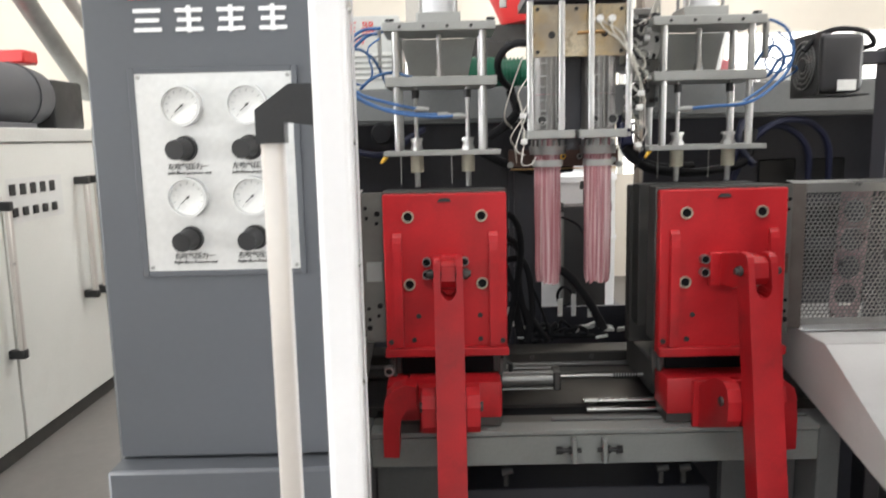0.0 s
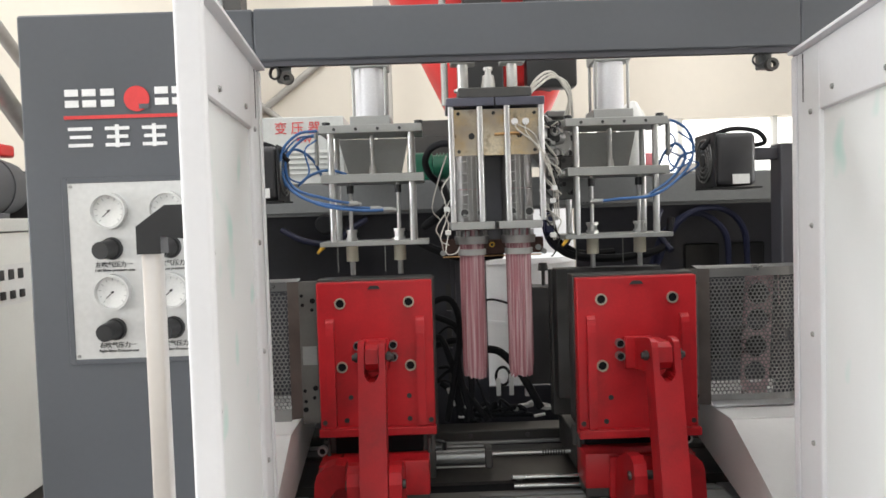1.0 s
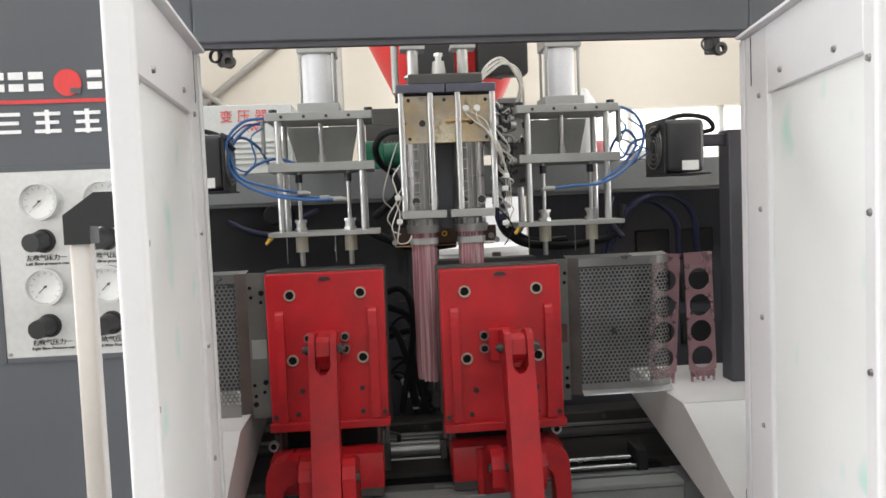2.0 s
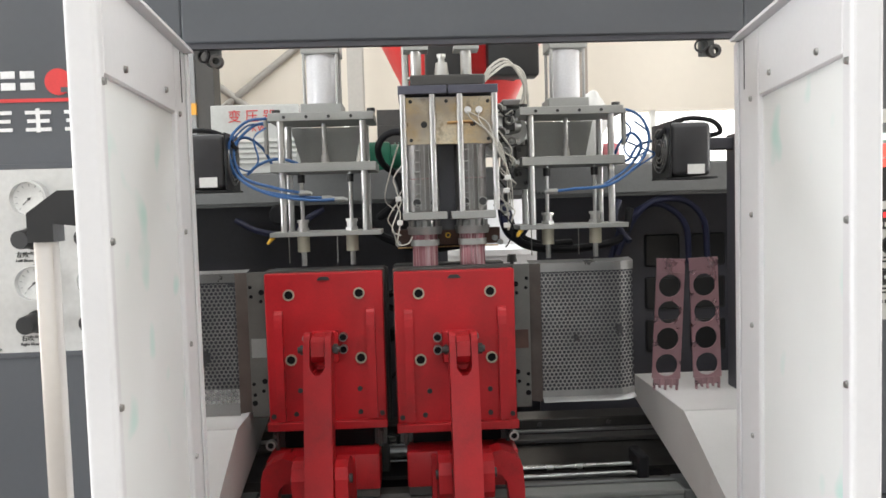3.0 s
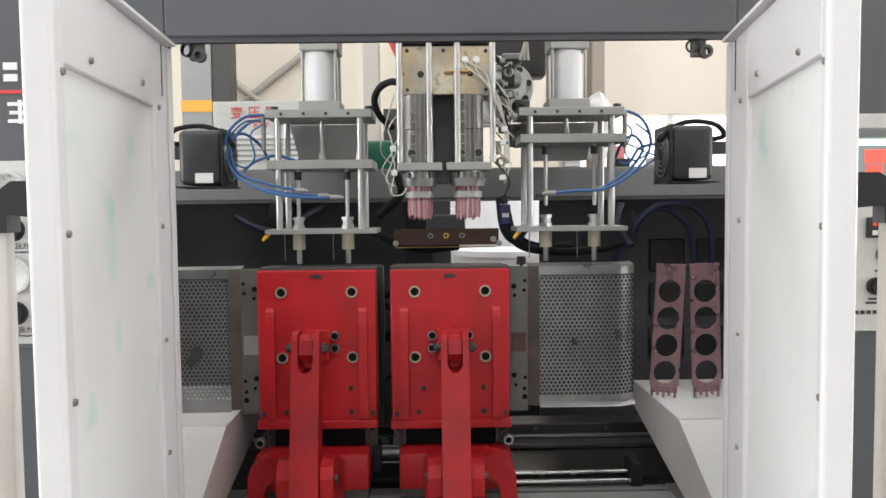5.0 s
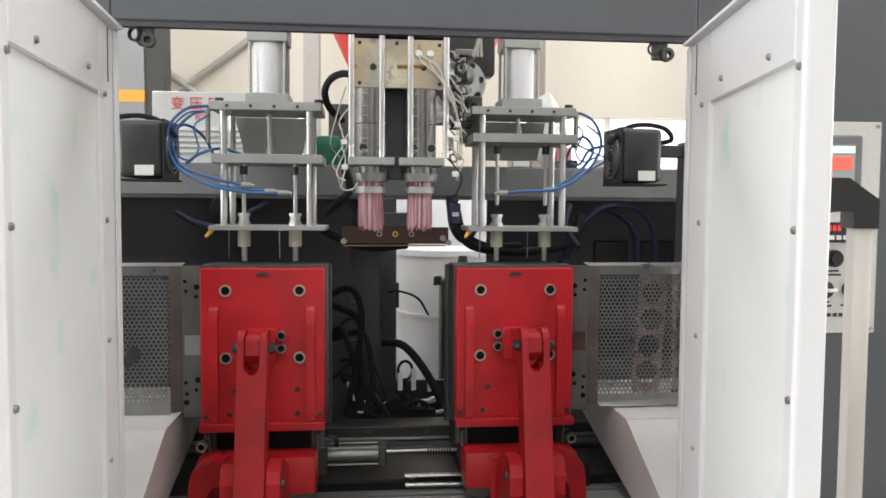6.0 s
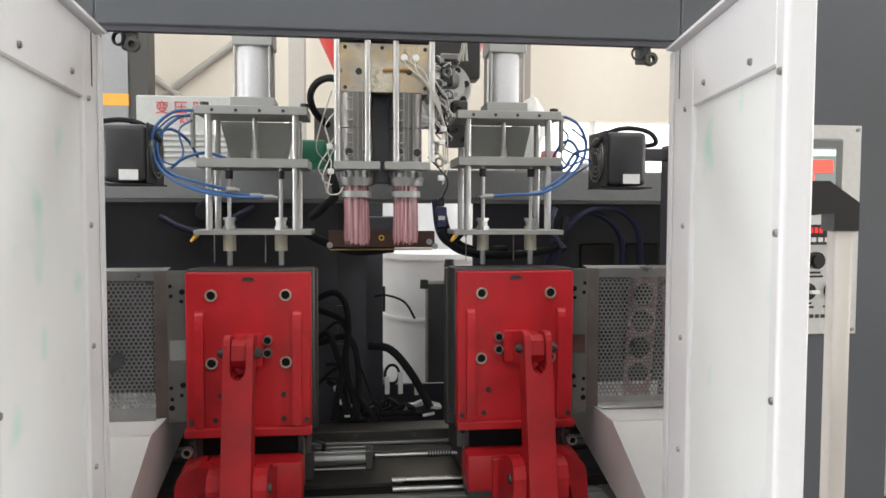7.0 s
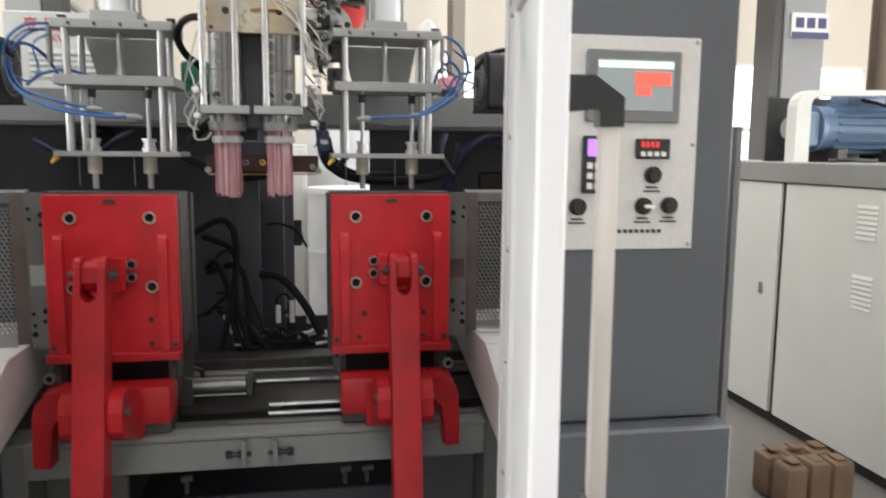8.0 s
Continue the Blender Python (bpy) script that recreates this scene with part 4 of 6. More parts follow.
part("valve_block", bx(B(), 0.565, 0.60, 2.18, 2.22, 1.535, 1.60, 0.003), STEEL, dh)


for x, z, y in ((0.556, 1.70, 2.15), (0.585, 1.665, 2.13), (0.560, 1.63, 2.12), (0.592, 1.605, 2.14), (0.566, 1.572, 2.10), (0.586, 1.545, 2.12), (0.560, 1.415, 2.10)):
    b = B()
    ring(b, (x, y, z), (0.5, 1, 0.3), 0.0135, 0.009, 0.012, 16)
    bx(b, x + 0.012, x + 0.022, y - 0.004, y + 0.004, z - 0.005, z + 0.005)
    part("hose_clip", b, STEEL if z > 1.55 else ALU, dh, "steel hose clip")
for k in range(6):
    z = 1.72 - 0.035 * k
    part("wire", hose(B(), droop((0.54, 2.12, z), (0.585 + rw.uniform(0, 0.035), 2.12 + rw.uniform(0, 0.05), z - rw.uniform(0.02, 0.09)), rw.uniform(-0.02, 0.03), rw.uniform(0.005, 0.03)), 0.0023, 6, 5), WHITEWIRE if k % 2 else RUBBER, dh)


# ---- molten parisons ----
def parison(label, z0, z1, r=0.0335, flare=0.0):
    p = thing("parison", label, "parison", (CX - 0.005, 2.115, z0), group="parisons")
    for hx in HX:
        b = B()
        n, rows = 44, []
        rr = random.Random(int(hx * 1000))
        wob = [rr.uniform(-0.0016, 0.0016) + 0.0011 * math.sin(i * math.pi) for i in range(n)]
        steps = 14
        for k in range(steps + 1):
            z = z0 + (z1 - z0) * k / steps
            f = (1.0 if k > 1 else (0.93, 0.99)[k]) + flare * max(0.0, 1 - k / 5) ** 1.3
            row = []
            for i in range(n):
                an = 2 * math.pi * i / n
                q = (r * f + wob[i] + 0.0012 * (i % 2)) * (1 + 0.02 * math.sin(3 * an + k * 0.5))
                dz = (rr.uniform(-0.006, 0.008) * (1 + 5 * flare) if k == 0 else 0)
                row.append(b.verts.new((hx + q * math.cos(an), 2.115 + q * math.sin(an), z + dz)))
            rows.append(row)
        for a, c in zip(rows, rows[1:]):
            for i in range(n):
                b.faces.new((a[i], a[(i + 1) % n], c[(i + 1) % n], c[i]))
        part("tube", b, PARISON, p, "ribbed translucent pink tube")
    return p


parison_old = parison("pair of ribbed pink plastic tubes hanging from the die", 0.965, 1.405)
parison_new = parison("pair of ribbed pink plastic tubes growing from the die", 1.373, 1.60, 0.0315, 0.09)

# ---- fixed knife plate behind the die ----
kp = thing("knife_plate", "rust-brown steel cutter plate on a dark arm", "cutter", (CX, 2.34, 1.30))
part("plate", bx(B(), 0.251, 0.573, 2.335, 2.35, 1.308, 1.358, 0.001), RUSTPLATE, kp)
for x in (0.363, 0.411, 0.460):
    b = B()
    ring(b, (x, 2.333, 1.337), (0, 1, 0), 0.0085, 0.005, 0.005, 16)
    part("bolt_ring", b, STEEL if x != 0.411 else YELLOW, kp)
    b = B()
    cy(b, (x, 2.3349, 1.337), (x, 2.3325, 1.337), 0.005, seg=12)
    part("bolt", b, INK, kp)
for x, z in ((0.256, 1.315), (0.556, 1.325), (0.573, 1.312)):
    b = B()
    cy(b, (x, 2.334, z), (x, 2.322, z), 0.009, seg=14)
    part("end_bolt", b, STEEL, kp)
b = B()
cy(b, (0.255, 2.325, 1.302), (0.565, 2.325, 1.303), 0.0022, seg=8)
part("hot_wire", b, COPPER, kp)
part("arm", bx(B(), 0.35, 0.47, 2.352, 2.60, 1.32, 1.40, 0.003), DARK, kp)


# ---- mould carriages ----
def perforated(bm, x0, x1, y, z0, z1, pitch=0.0118, hole=0.0042):
    """A sheet with a staggered grid of round holes, each a real opening."""
    rad = pitch / math.sqrt(3)
    nz = int((z1 - z0) / (rad * 1.5)) + 1
    nx = int((x1 - x0) / pitch) + 1
    cache = {}
    def vert(x, z):
        key = (round(x, 5), round(z, 5))
        if key not in cache:
            cache[key] = bm.verts.new((x, y, z))
        return cache[key]
    for r in range(nz):
        cz = z0 + r * rad * 1.5
        for k in range(nx):
            cx = x0 + (k + 0.5 * (r % 2)) * pitch
            if cx > x1 or cz > z1:
                continue
            outer = [vert(cx + rad * math.cos(math.pi / 6 + i * math.pi / 3), cz + rad * math.sin(math.pi / 6 + i * math.pi / 3)) for i in range(6)]
            inner = [bm.verts.new((cx + hole * math.cos(math.pi / 6 + i * math.pi / 3), y, cz + hole * math.sin(math.pi / 6 + i * math.pi / 3))) for i in range(6)]
            for i in range(6):
                j = (i + 1) % 6
                bm.faces.new((outer[i], outer[j], inner[j], inner[i]))
    return bm


def carriage(cx, side, label):
    """Front and back mould halves, the red platen with its toggle arm, the red sledge and the side guard."""
    r = thing("mould_carriage", label, "mould carriage", (cx, 2.02, 0.66), group="mould carriages")
    pt = B()
    bx(pt, cx - 0.157, cx + 0.157, 2.008, 2.040, 0.842, 1.260, 0.003)
    platen = part("front_platen", pt, RED, r, "red enamelled platen with bolts")
    for dx in (-0.093, 0.093):
        for z in (1.203, 1.029):
            b = B()
            ring(b, (cx + dx, 2.005, z), (0, 1, 0), 0.0152, 0.0112, 0.006, 20)
            part("washer", b, ZINC, platen)
            b = B()
            cy(b, (cx + dx, 2.0085, z), (cx + dx, 2.0055, z), 0.0111, seg=14)
            part("socket_bolt", b, HOLE, platen)
    b = B()
    prism(b, [(cx - 0.018, 1.240), (cx + 0.018, 1.240), (cx + 0.012, 1.248), (cx + 0.006, 1.2495), (cx - 0.006, 1.2495), (cx - 0.012, 1.248)], "y", 2.0045, 2.0079)
    part("notch", b, INK, platen)
    for dx in (-0.122, 0.122):
        b = B()
        prism(b, [(2.008, 0.866), (2.008, 1.162), (2.002, 1.160), (1.996, 1.152), (1.992, 1.138), (1.990, 1.118), (1.990, 0.866)], "x", cx + dx - 0.011, cx + dx + 0.011)
        part("rib", b, RED, platen, smooth=False)
    part("bottom_ledge", bx(B(), cx - 0.159, cx + 0.159, 1.985, 2.0078, 0.842, 0.864, 0.002), RED, platen)
    for dx, z in ((-0.072, 0.945), (0.087, 0.945), (-0.145, 0.877), (0.145, 0.877), (-0.085, 0.882), (0.087, 0.882)):
        b = B()
        cy(b, (cx + dx, 2.0085, z), (cx + dx, 2.0050, z), 0.0068, seg=12)
        part("tapped_hole", b, INK, platen)
    for dx in (-0.048, 0.048):
        for z in (1.088, 1.055):
            b = B()
            ring(b, (cx + dx, 1.998, z), (0, 1, 0), 0.0115, 0.0092, 0.02, 16)
            part("bolt_socket", cy(B(), (cx + dx, 2.004, z), (cx + dx, 1.993, z), 0.0091, seg=12), HOLE, platen)
            part("clevis_bolt", b, STEEL, platen)
    b = B()
    prism(b, [(2.0075, 1.10), (1.90, 1.118), (1.81, 1.122), (1.792, 1.112), (1.788, 1.078), (1.800, 1.062), (1.92, 1.03), (2.0075, 1.02)], "x", cx - 0.010, cx + 0.022)
    part("clevis", b, RED, platen, smooth=False)
    part("clevis_flange", bx(B(), cx - 0.036, cx + 0.036, 1.994, 2.0078, 1.02, 1.105, 0.003), RED, platen)
    b = B()
    cy(b, (cx - 0.044, 1.815, 1.090), (cx + 0.058, 1.815, 1.090), 0.008, seg=16)
    cy(b, (cx + 0.042, 1.815, 1.090), (cx + 0.052, 1.815, 1.090), 0.013, seg=6)
    cy(b, (cx - 0.038, 1.815, 1.090), (cx - 0.030, 1.815, 1.090), 0.012, seg=14)
    part("pivot_pin", b, DARKSTEEL, platen, "oily steel pivot pin")
    # toggle arm, forked at its top
    ab = B()
    ay = lambda z: 1.775 + (z - 1.06) * 0.20
    for x0, x1, za, zb in ((-0.033, -0.018, 1.036, 1.113), (0.018, 0.033, 1.036, 1.113), (-0.033, 0.033, 0.30, 1.0365)):
        prism(ab, [(ay(za), za), (ay(zb), zb)] + ([(ay(zb) + 0.006, zb + 0.012), (ay(zb) + 0.018, zb + 0.018), (ay(zb) + 0.046, zb + 0.018), (ay(zb) + 0.060, zb + 0.010)] if zb > 1.05 else []) + [(ay(zb) + 0.068, zb), (ay(za) + 0.068, za)], "x", cx + 0.006 + x0, cx + 0.006 + x1)
    for sg in (-1, 1):
        for k in range(3):
            q = 0.018 - (0.002, 0.005, 0.010)[k]
            za, zb = ((1.0475, 1.0525), (1.0420, 1.0475), (1.0365, 1.0420))[k]
            xa, xb = sorted((cx + 0.006 + sg * q, cx + 0.006 + sg * 0.0181))
            prism(ab, [(ay(za), za), (ay(zb), zb), (ay(zb) + 0.068, zb), (ay(za) + 0.068, za)], "x", xa, xb)
    arm = part("toggle_arm", ab, RED, r, "long red forked toggle arm", smooth=False)
    # mould halves
    fm = part("front_mould", bx(B(), cx - 0.160, cx + 0.160, 2.041, 2.110, 0.868, 1.266, 0.002), DARKSTEEL, r, "dark steel mould half")
    bmo = B()
    bx(bmo, cx - 0.158, cx + 0.158, 2.120, 2.19, 0.868, 1.262, 0.002)
    bx(bmo, cx - 0.165, cx + 0.165, 2.191, 2.235, 0.80, 1.255, 0.003)
    bk = part("back_mould", bmo, DARKSTEEL, r, "dark steel mould half on its back plate")
    # red sledge: a beam on the inner side, a curved hook on the outer side, cheeks round the arm
    o = side
    xa, xb = sorted((cx + o * 0.10, cx - o * 0.137))
    part("sledge_beam", bx(B(), xa, xb, 1.945, 2.06, 0.690, 0.786, 0.006, 2), RED, r, "red sledge beam")
    xa, xb = sorted((cx - o * 0.045, cx - o * 0.134))
    part("sledge_pad", bx(B(), xa, xb, 1.955, 2.05, 0.6665, 0.689), DARKSTEEL, r)
    b = B()
    prism(b, [(cx + o * q, z) for q, z in ((0.078, 0.745), (0.078, 0.800), (0.104, 0.806), (0.132, 0.796), (0.152, 0.778), (0.158, 0.756), (0.162, 0.700), (0.162, 0.622), (0.124, 0.620), (0.121, 0.690), (0.116, 0.722), (0.104, 0.740))], "y", 1.872, 1.930)
    part("side_hook", b, RED, r, "curved red side hook", smooth=False)
    part("hook_tie", bx(B(), *sorted((cx + o * 0.102, cx + o * 0.155)), 1.931, 2.06, 0.735, 0.785, 0.004), RED, r)
    for dx in (-0.0445, 0.0565):
        b = B()
        prism(b, [(1.93, 0.770), (1.89, 0.795), (1.82, 0.828), (1.775, 0.832), (1.748, 0.822), (1.738, 0.795), (1.740, 0.750), (1.757, 0.730), (1.83, 0.700), (1.93, 0.660)], "x", cx + dx - 0.0155, cx + dx + 0.0155)
        part("arm_cheek", b, RED, r, smooth=False)
    part("hook_web", bx(B(), *sorted((cx + o * 0.0745, cx + o * 0.122)), 1.932, 1.9445, 0.692, 0.786, 0.002), RED, r)
    part("cheek_pin", cy(B(), (cx - 0.066, 1.775, 0.785), (cx + 0.080, 1.775, 0.785), 0.011, seg=16), DARKSTEEL, r, "oily steel pivot pin")
    part("cheek_web", bx(B(), cx - 0.074, cx + 0.074, 1.931, 1.9445, 0.660, 0.780, 0.002), RED, r)
    for dx in (-0.138, 0.138):
        b = B()
        cy(b, (cx + dx, 2.012, 0.785), (cx + dx, 2.012, 0.842), 0.006, seg=12)
        cy(b, (cx + dx * 1.03, 2.004, 0.834), (cx + dx * 1.03, 1.990, 0.829), 0.005, seg=8)
        bx(b, cx + dx - 0.016, cx + dx + 0.016, 2.025, 2.050, 0.787, 0.841)
        part("adjuster", b, DARKSTEEL, r)
    b = B()
    ring(b, (cx + o * 0.151, 1.984, 0.808), (0, 1, 0), 0.0128, 0.0085, 0.020, 20)
    eye = part("stop_bolt", b, CHROME, r, "bright round stop bolt")
    part("stop_core", cy(B(), (cx + o * 0.151, 2.00, 0.808), (cx + o * 0.151, 1.979, 0.808), 0.0084, seg=14), HOLE, eye)
    part("stop_shank", cy(B(), (cx + o * 0.151, 1.995, 0.808), (cx + o * 0.138, 2.025, 0.812), 0.007, seg=10), DARKSTEEL, eye)
    # Black filler painted as the dark gap between platen and sledge.
    part("gap_shade", bx(B(), cx - 0.12, cx + 0.12, 2.02, 2.09, 0.787, 0.841), HOLE, r, "black block filling the shaded gap under the platen")
    part("slide_block", bx(B(), cx - 0.13, cx + 0.13, 2.11, 2.40, 0.685, 0.78, 0.004), DARKSTEEL, r)
    # guard on the outer side: a bracket and a bent sheet, perforated in its middle
    xa, xb = sorted((cx + o * 0.162, cx + o * 0.214))
    gp = part("guard_bracket", bx(B(), xa, xb, 2.062, 2.068, 0.862, 1.262, 0.001), GUARDGREY, r, "grey guard bracket with drilled holes")
    part("name_label", bx(B(), xa + 0.006, xb - 0.006, 2.0598, 2.0615, 1.028, 1.080), RUSTPLATE if side > 0 else BEAMGREY, gp, "brown label" if side > 0 else "pale label", smooth=False)
    for k, (q, z) in enumerate(((0.176, 1.207), (0.178, 1.182), (0.206, 1.222), (0.204, 1.196), (0.176, 0.962), (0.180, 0.935), (0.206, 0.955), (0.204, 0.925), (0.205, 0.902))):
        b = B()
        cy(b, (cx + o * q, 2.0625, z), (cx + o * q, 2.0602, z), 0.0075 if k % 4 == 0 else 0.005, seg=10)
        part("hole", b, HOLE, gp)

    def bend(q):
        """The sheet's depth along its width: it steps forward from the bracket and curves back at its far end."""
        if q < 0.243:
            return 2.064 - 0.014 * max(0.0, (q - 0.214) / 0.029)
        return 2.050 + (0.024 * ((q - 0.445) / 0.060) ** 2 if q > 0.445 else 0.0)
    pb = B()
    xa, xb = sorted((cx + o * 0.246, cx + o * 0.502))
    perforated(pb, xa, xb, 2.050, 0.912, 1.234, hole=0.0047)
    for v in pb.verts:
        v.co.y = bend(o * (v.co.x - cx))
    gd = part("perforated_guard", pb, PERFMETAL, r, "perforated steel guard sheet", smooth=False)
    qs = (0.214, 0.229, 0.243, 0.30, 0.36, 0.445, 0.468, 0.488, 0.508)

    def band(za, zb, lean_a, lean_b, q0, q1):
        b = B()
        use = [q for q in qs if q0 <= q <= q1]
        rows = [[b.verts.new((cx + o * q, bend(q) + ln + th, z)) for q in use] for z, ln, th in ((za, lean_a, -0.001), (zb, lean_b, -0.001), (zb, lean_b, 0.001), (za, lean_a, 0.001))]
        for k in range(4):
            u, w = rows[k], rows[(k + 1) % 4]
            for i in range(len(use) - 1):
                b.faces.new((u[i], u[i + 1], w[i + 1], w[i]))
        for i in (0, -1):
            b.faces.new([row[i] for row in rows])
        bmesh.ops.recalc_face_normals(b, faces=b.faces[:])
        return b
    part("side_fold", band(0.878, 1.262, 0, 0, 0.214, 0.243), GUARDFOLD, gd, "plain folded edge", smooth=False)
    part("upper_band", band(1.238, 1.262, 0, 0, 0.243, 0.508), PERFMETAL, gd, smooth=False)
    part("top_lip", band(1.2625, 1.268, 0, 0.045, 0.214, 0.508), PERFMETAL, gd, "bent steel top lip", smooth=False)
    low = 0.890 if side > 0 else 0.852
    part("lower_band", band(low, 0.907, 0, 0, 0.243, 0.508), PERFMETAL, gd, smooth=False)
    part("bottom_lip", band(low - 0.010, low - 0.0005, -0.022, 0, 0.243, 0.508), PERFMETAL, gd, "curled bottom lip", smooth=False)
    return r, platen, arm, fm, bk


GUARDGREY = material("dull_guard_grey", (0.135, 0.132, 0.122), 0.5, 0.3, vary=0.15, scale=10, stain=(0.07, 0.062, 0.055), wear=0.5)
GUARDFOLD = material("oily_folded_steel", (0.115, 0.10, 0.092), 0.42, 0.4, vary=0.2, scale=14, stain=(0.2, 0.19, 0.17), wear=0.5)
PERFMETAL = material("perforated_steel", (0.31, 0.31, 0.305), 0.34, 0.65, vary=0.18, scale=11, stain=(0.16, 0.14, 0.13), wear=0.6)
car_l, platen_l, arm_l, fm_l, bk_l = carriage(0.060, -1, "red and dark steel mould carriage, closed, standing under the blow station")
car_r, platen_r, arm_r, fm_r, bk_r = carriage(0.751, 1, "red and dark steel mould carriage that slides on rails and opens")
b = B()
cy(b, (0.3825, 2.20, 0.712), (0.645, 2.20, 0.712), 0.0055, seg=14)
rod = part("push_rod", b, CHROME, car_r, "chrome push rod")
b = B()
for k in range(9):
    cy(b, (0.535 + k * 0.008, 2.20, 0.712), (0.5395 + k * 0.008, 2.20, 0.712), 0.0095, seg=14)
part("thread", b, DARKSTEEL, rod, "dark threaded end")

# ---- bed of the machine ----
bed = thing("machine_bed", "grey machine bed with front beam and chrome slide rails", "machine bed", (CX, 2.2, 0))
part("front_beam", bx(B(), -0.14, 1.0, 1.935, 1.99, 0.565, 0.645, 0.003), BEAMGREY, bed, "pale grey front beam")
part("beam_cap", bx(B(), -0.14, 1.0, 1.930, 1.99, 0.647, 0.660, 0.002), BEAMGREY, bed)
part("cap_strip", bx(B(), -0.14, 1.0, 1.993, 2.052, 0.640, 0.655, 0.002), GUARDGREY, bed, "grey ridged slide plate")
part("cap_strip", bx(B(), 0.33, 1.0, 2.000, 2.020, 0.6555, 0.662, 0.002), MACHGREY, bed)
part("dark_strip", bx(B(), -0.14, 1.0, 2.053, 2.125, 0.640, 0.648, 0.002), HOLE, bed, "near-black strip")
for x0, x1 in ((-0.20, -0.143), (0.985 + 0.018, 1.06)):
    part("leg", bx(B(), x0, x1, 1.94, 2.06, 0.0, 0.655, 0.004), MACHGREY, bed)
part("leg_sheet", bx(B(), -0.138, 0.06, 2.05, 2.08, 0.0, 0.56), MACHGREY, bed)
part("leg_sheet", bx(B(), 0.80, 0.998, 2.05, 2.08, 0.0, 0.56), MACHGREY, bed)
for i, x in enumerate((0.375, 0.452)):
    part("stop_lug", bx(B(), x - 0.006, x + 0.006, 1.905, 1.934, 0.578, 0.640, 0.002), BEAMGREY, bed)
    d = -1 if i == 0 else 1
    b = B()
    cy(b, (x - d * 0.018, 1.918, 0.610), (x + d * 0.045, 1.918, 0.610), 0.006, seg=10)
    cy(b, (x + d * 0.030, 1.918, 0.610), (x + d * 0.045, 1.918, 0.610), 0.011, seg=6)
    cy(b, (x + d * 0.007, 1.918, 0.610), (x + d * 0.014, 1.918, 0.610), 0.011, seg=6)
    part("stop_bolt", b, BLACK, bed)
for y, z in ((2.045, 0.668), (2.075, 0.682), (2.105, 0.672)):
    b = B()
    cy(b, (0.43, y, z), (0.905, y, z), 0.0075, seg=16)
    part("slide_rail", b, RAILSTEEL, bed, "bright steel slide rail")
part("rail_block", bx(B(), 0.906, 0.938, 2.03, 2.125, 0.6485, 0.720, 0.006), RUBBER, bed, "dark rail end block")
part("bed_plate", bx(B(), -0.25, 1.12, 2.13, 2.62, 0.58, 0.655), OILBED, bed)
part("rear_beam", bx(B(), -0.25, 1.12, 2.44, 2.54, 0.6565, 0.714, 0.004), OILBED, bed)
part("rear_rail", bx(B(), -0.25, 1.12, 2.424, 2.4395, 0.672, 0.682, 0.002), STEEL, bed, "thin steel guide rail")
part("sill", bx(B(), -0.25, 1.12, 2.36, 2.42, 0.6565, 0.672, 0.003), DARKSTEEL, bed)
for x in (0.33, 0.52, 0.70, 0.93):
    b = B()
    cy(b, (x, 2.4395, 0.697), (x, 2.434, 0.697), 0.008, seg=6)
    part("hex_bolt", b, DARKSTEEL, bed)
ac = thing("push_cylinder", "steel air cylinder lying between the two carriages", "air cylinder", (0.30, 2.2, 0.66))
b = B()
cy(b, (0.215, 2.20, 0.708), (0.3595, 2.20, 0.708), 0.0225, seg=28)
part("barrel", b, STEEL, ac)
part("end_cap", bx(B(), 0.360, 0.382, 2.172, 2.228, 0.678, 0.736, 0.004), DARKSTEEL, ac, "square end cap")
for dy in (-0.022, 0.022):
    for dz in (-0.024, 0.024):
        b = B()
        cy(b, (0.2145, 2.20 + dy, 0.708 + dz), (0.3595, 2.20 + dy, 0.708 + dz), 0.0032, seg=8)
        part("tie_rod", b, STEEL, ac)
b = B()
cy(b, (0.24, 2.20, 0.732), (0.24, 2.195, 0.755), 0.007, seg=10)
cy(b, (0.24, 2.195, 0.755), (0.215, 2.195, 0.762), 0.005, seg=10)
part("air_fitting", b, BLACK, ac)
part("mount", bx(B(), 0.17, 0.214, 2.17, 2.23, 0.656, 0.74, 0.003), DARKSTEEL, ac)
gd2 = thing("oil_tray", "dark drip tray with brass fittings under the bed", "tray", (CX, 2.2, 0.30))
part("pan", bx(B(), 0.07, 0.79, 2.10, 2.55, 0.30, 0.42, 0.004), DARK, gd2)
for x in (0.20, 0.62, 0.68):
    b = B()
    cy(b, (x, 2.04, 0.50), (x + 0.03, 2.04, 0.505), 0.011, seg=12)
    cy(b, (x + 0.012, 2.04, 0.50), (x + 0.012, 2.04, 0.46), 0.007, seg=10)
    part("fitting", b, DARKSTEEL, gd2)

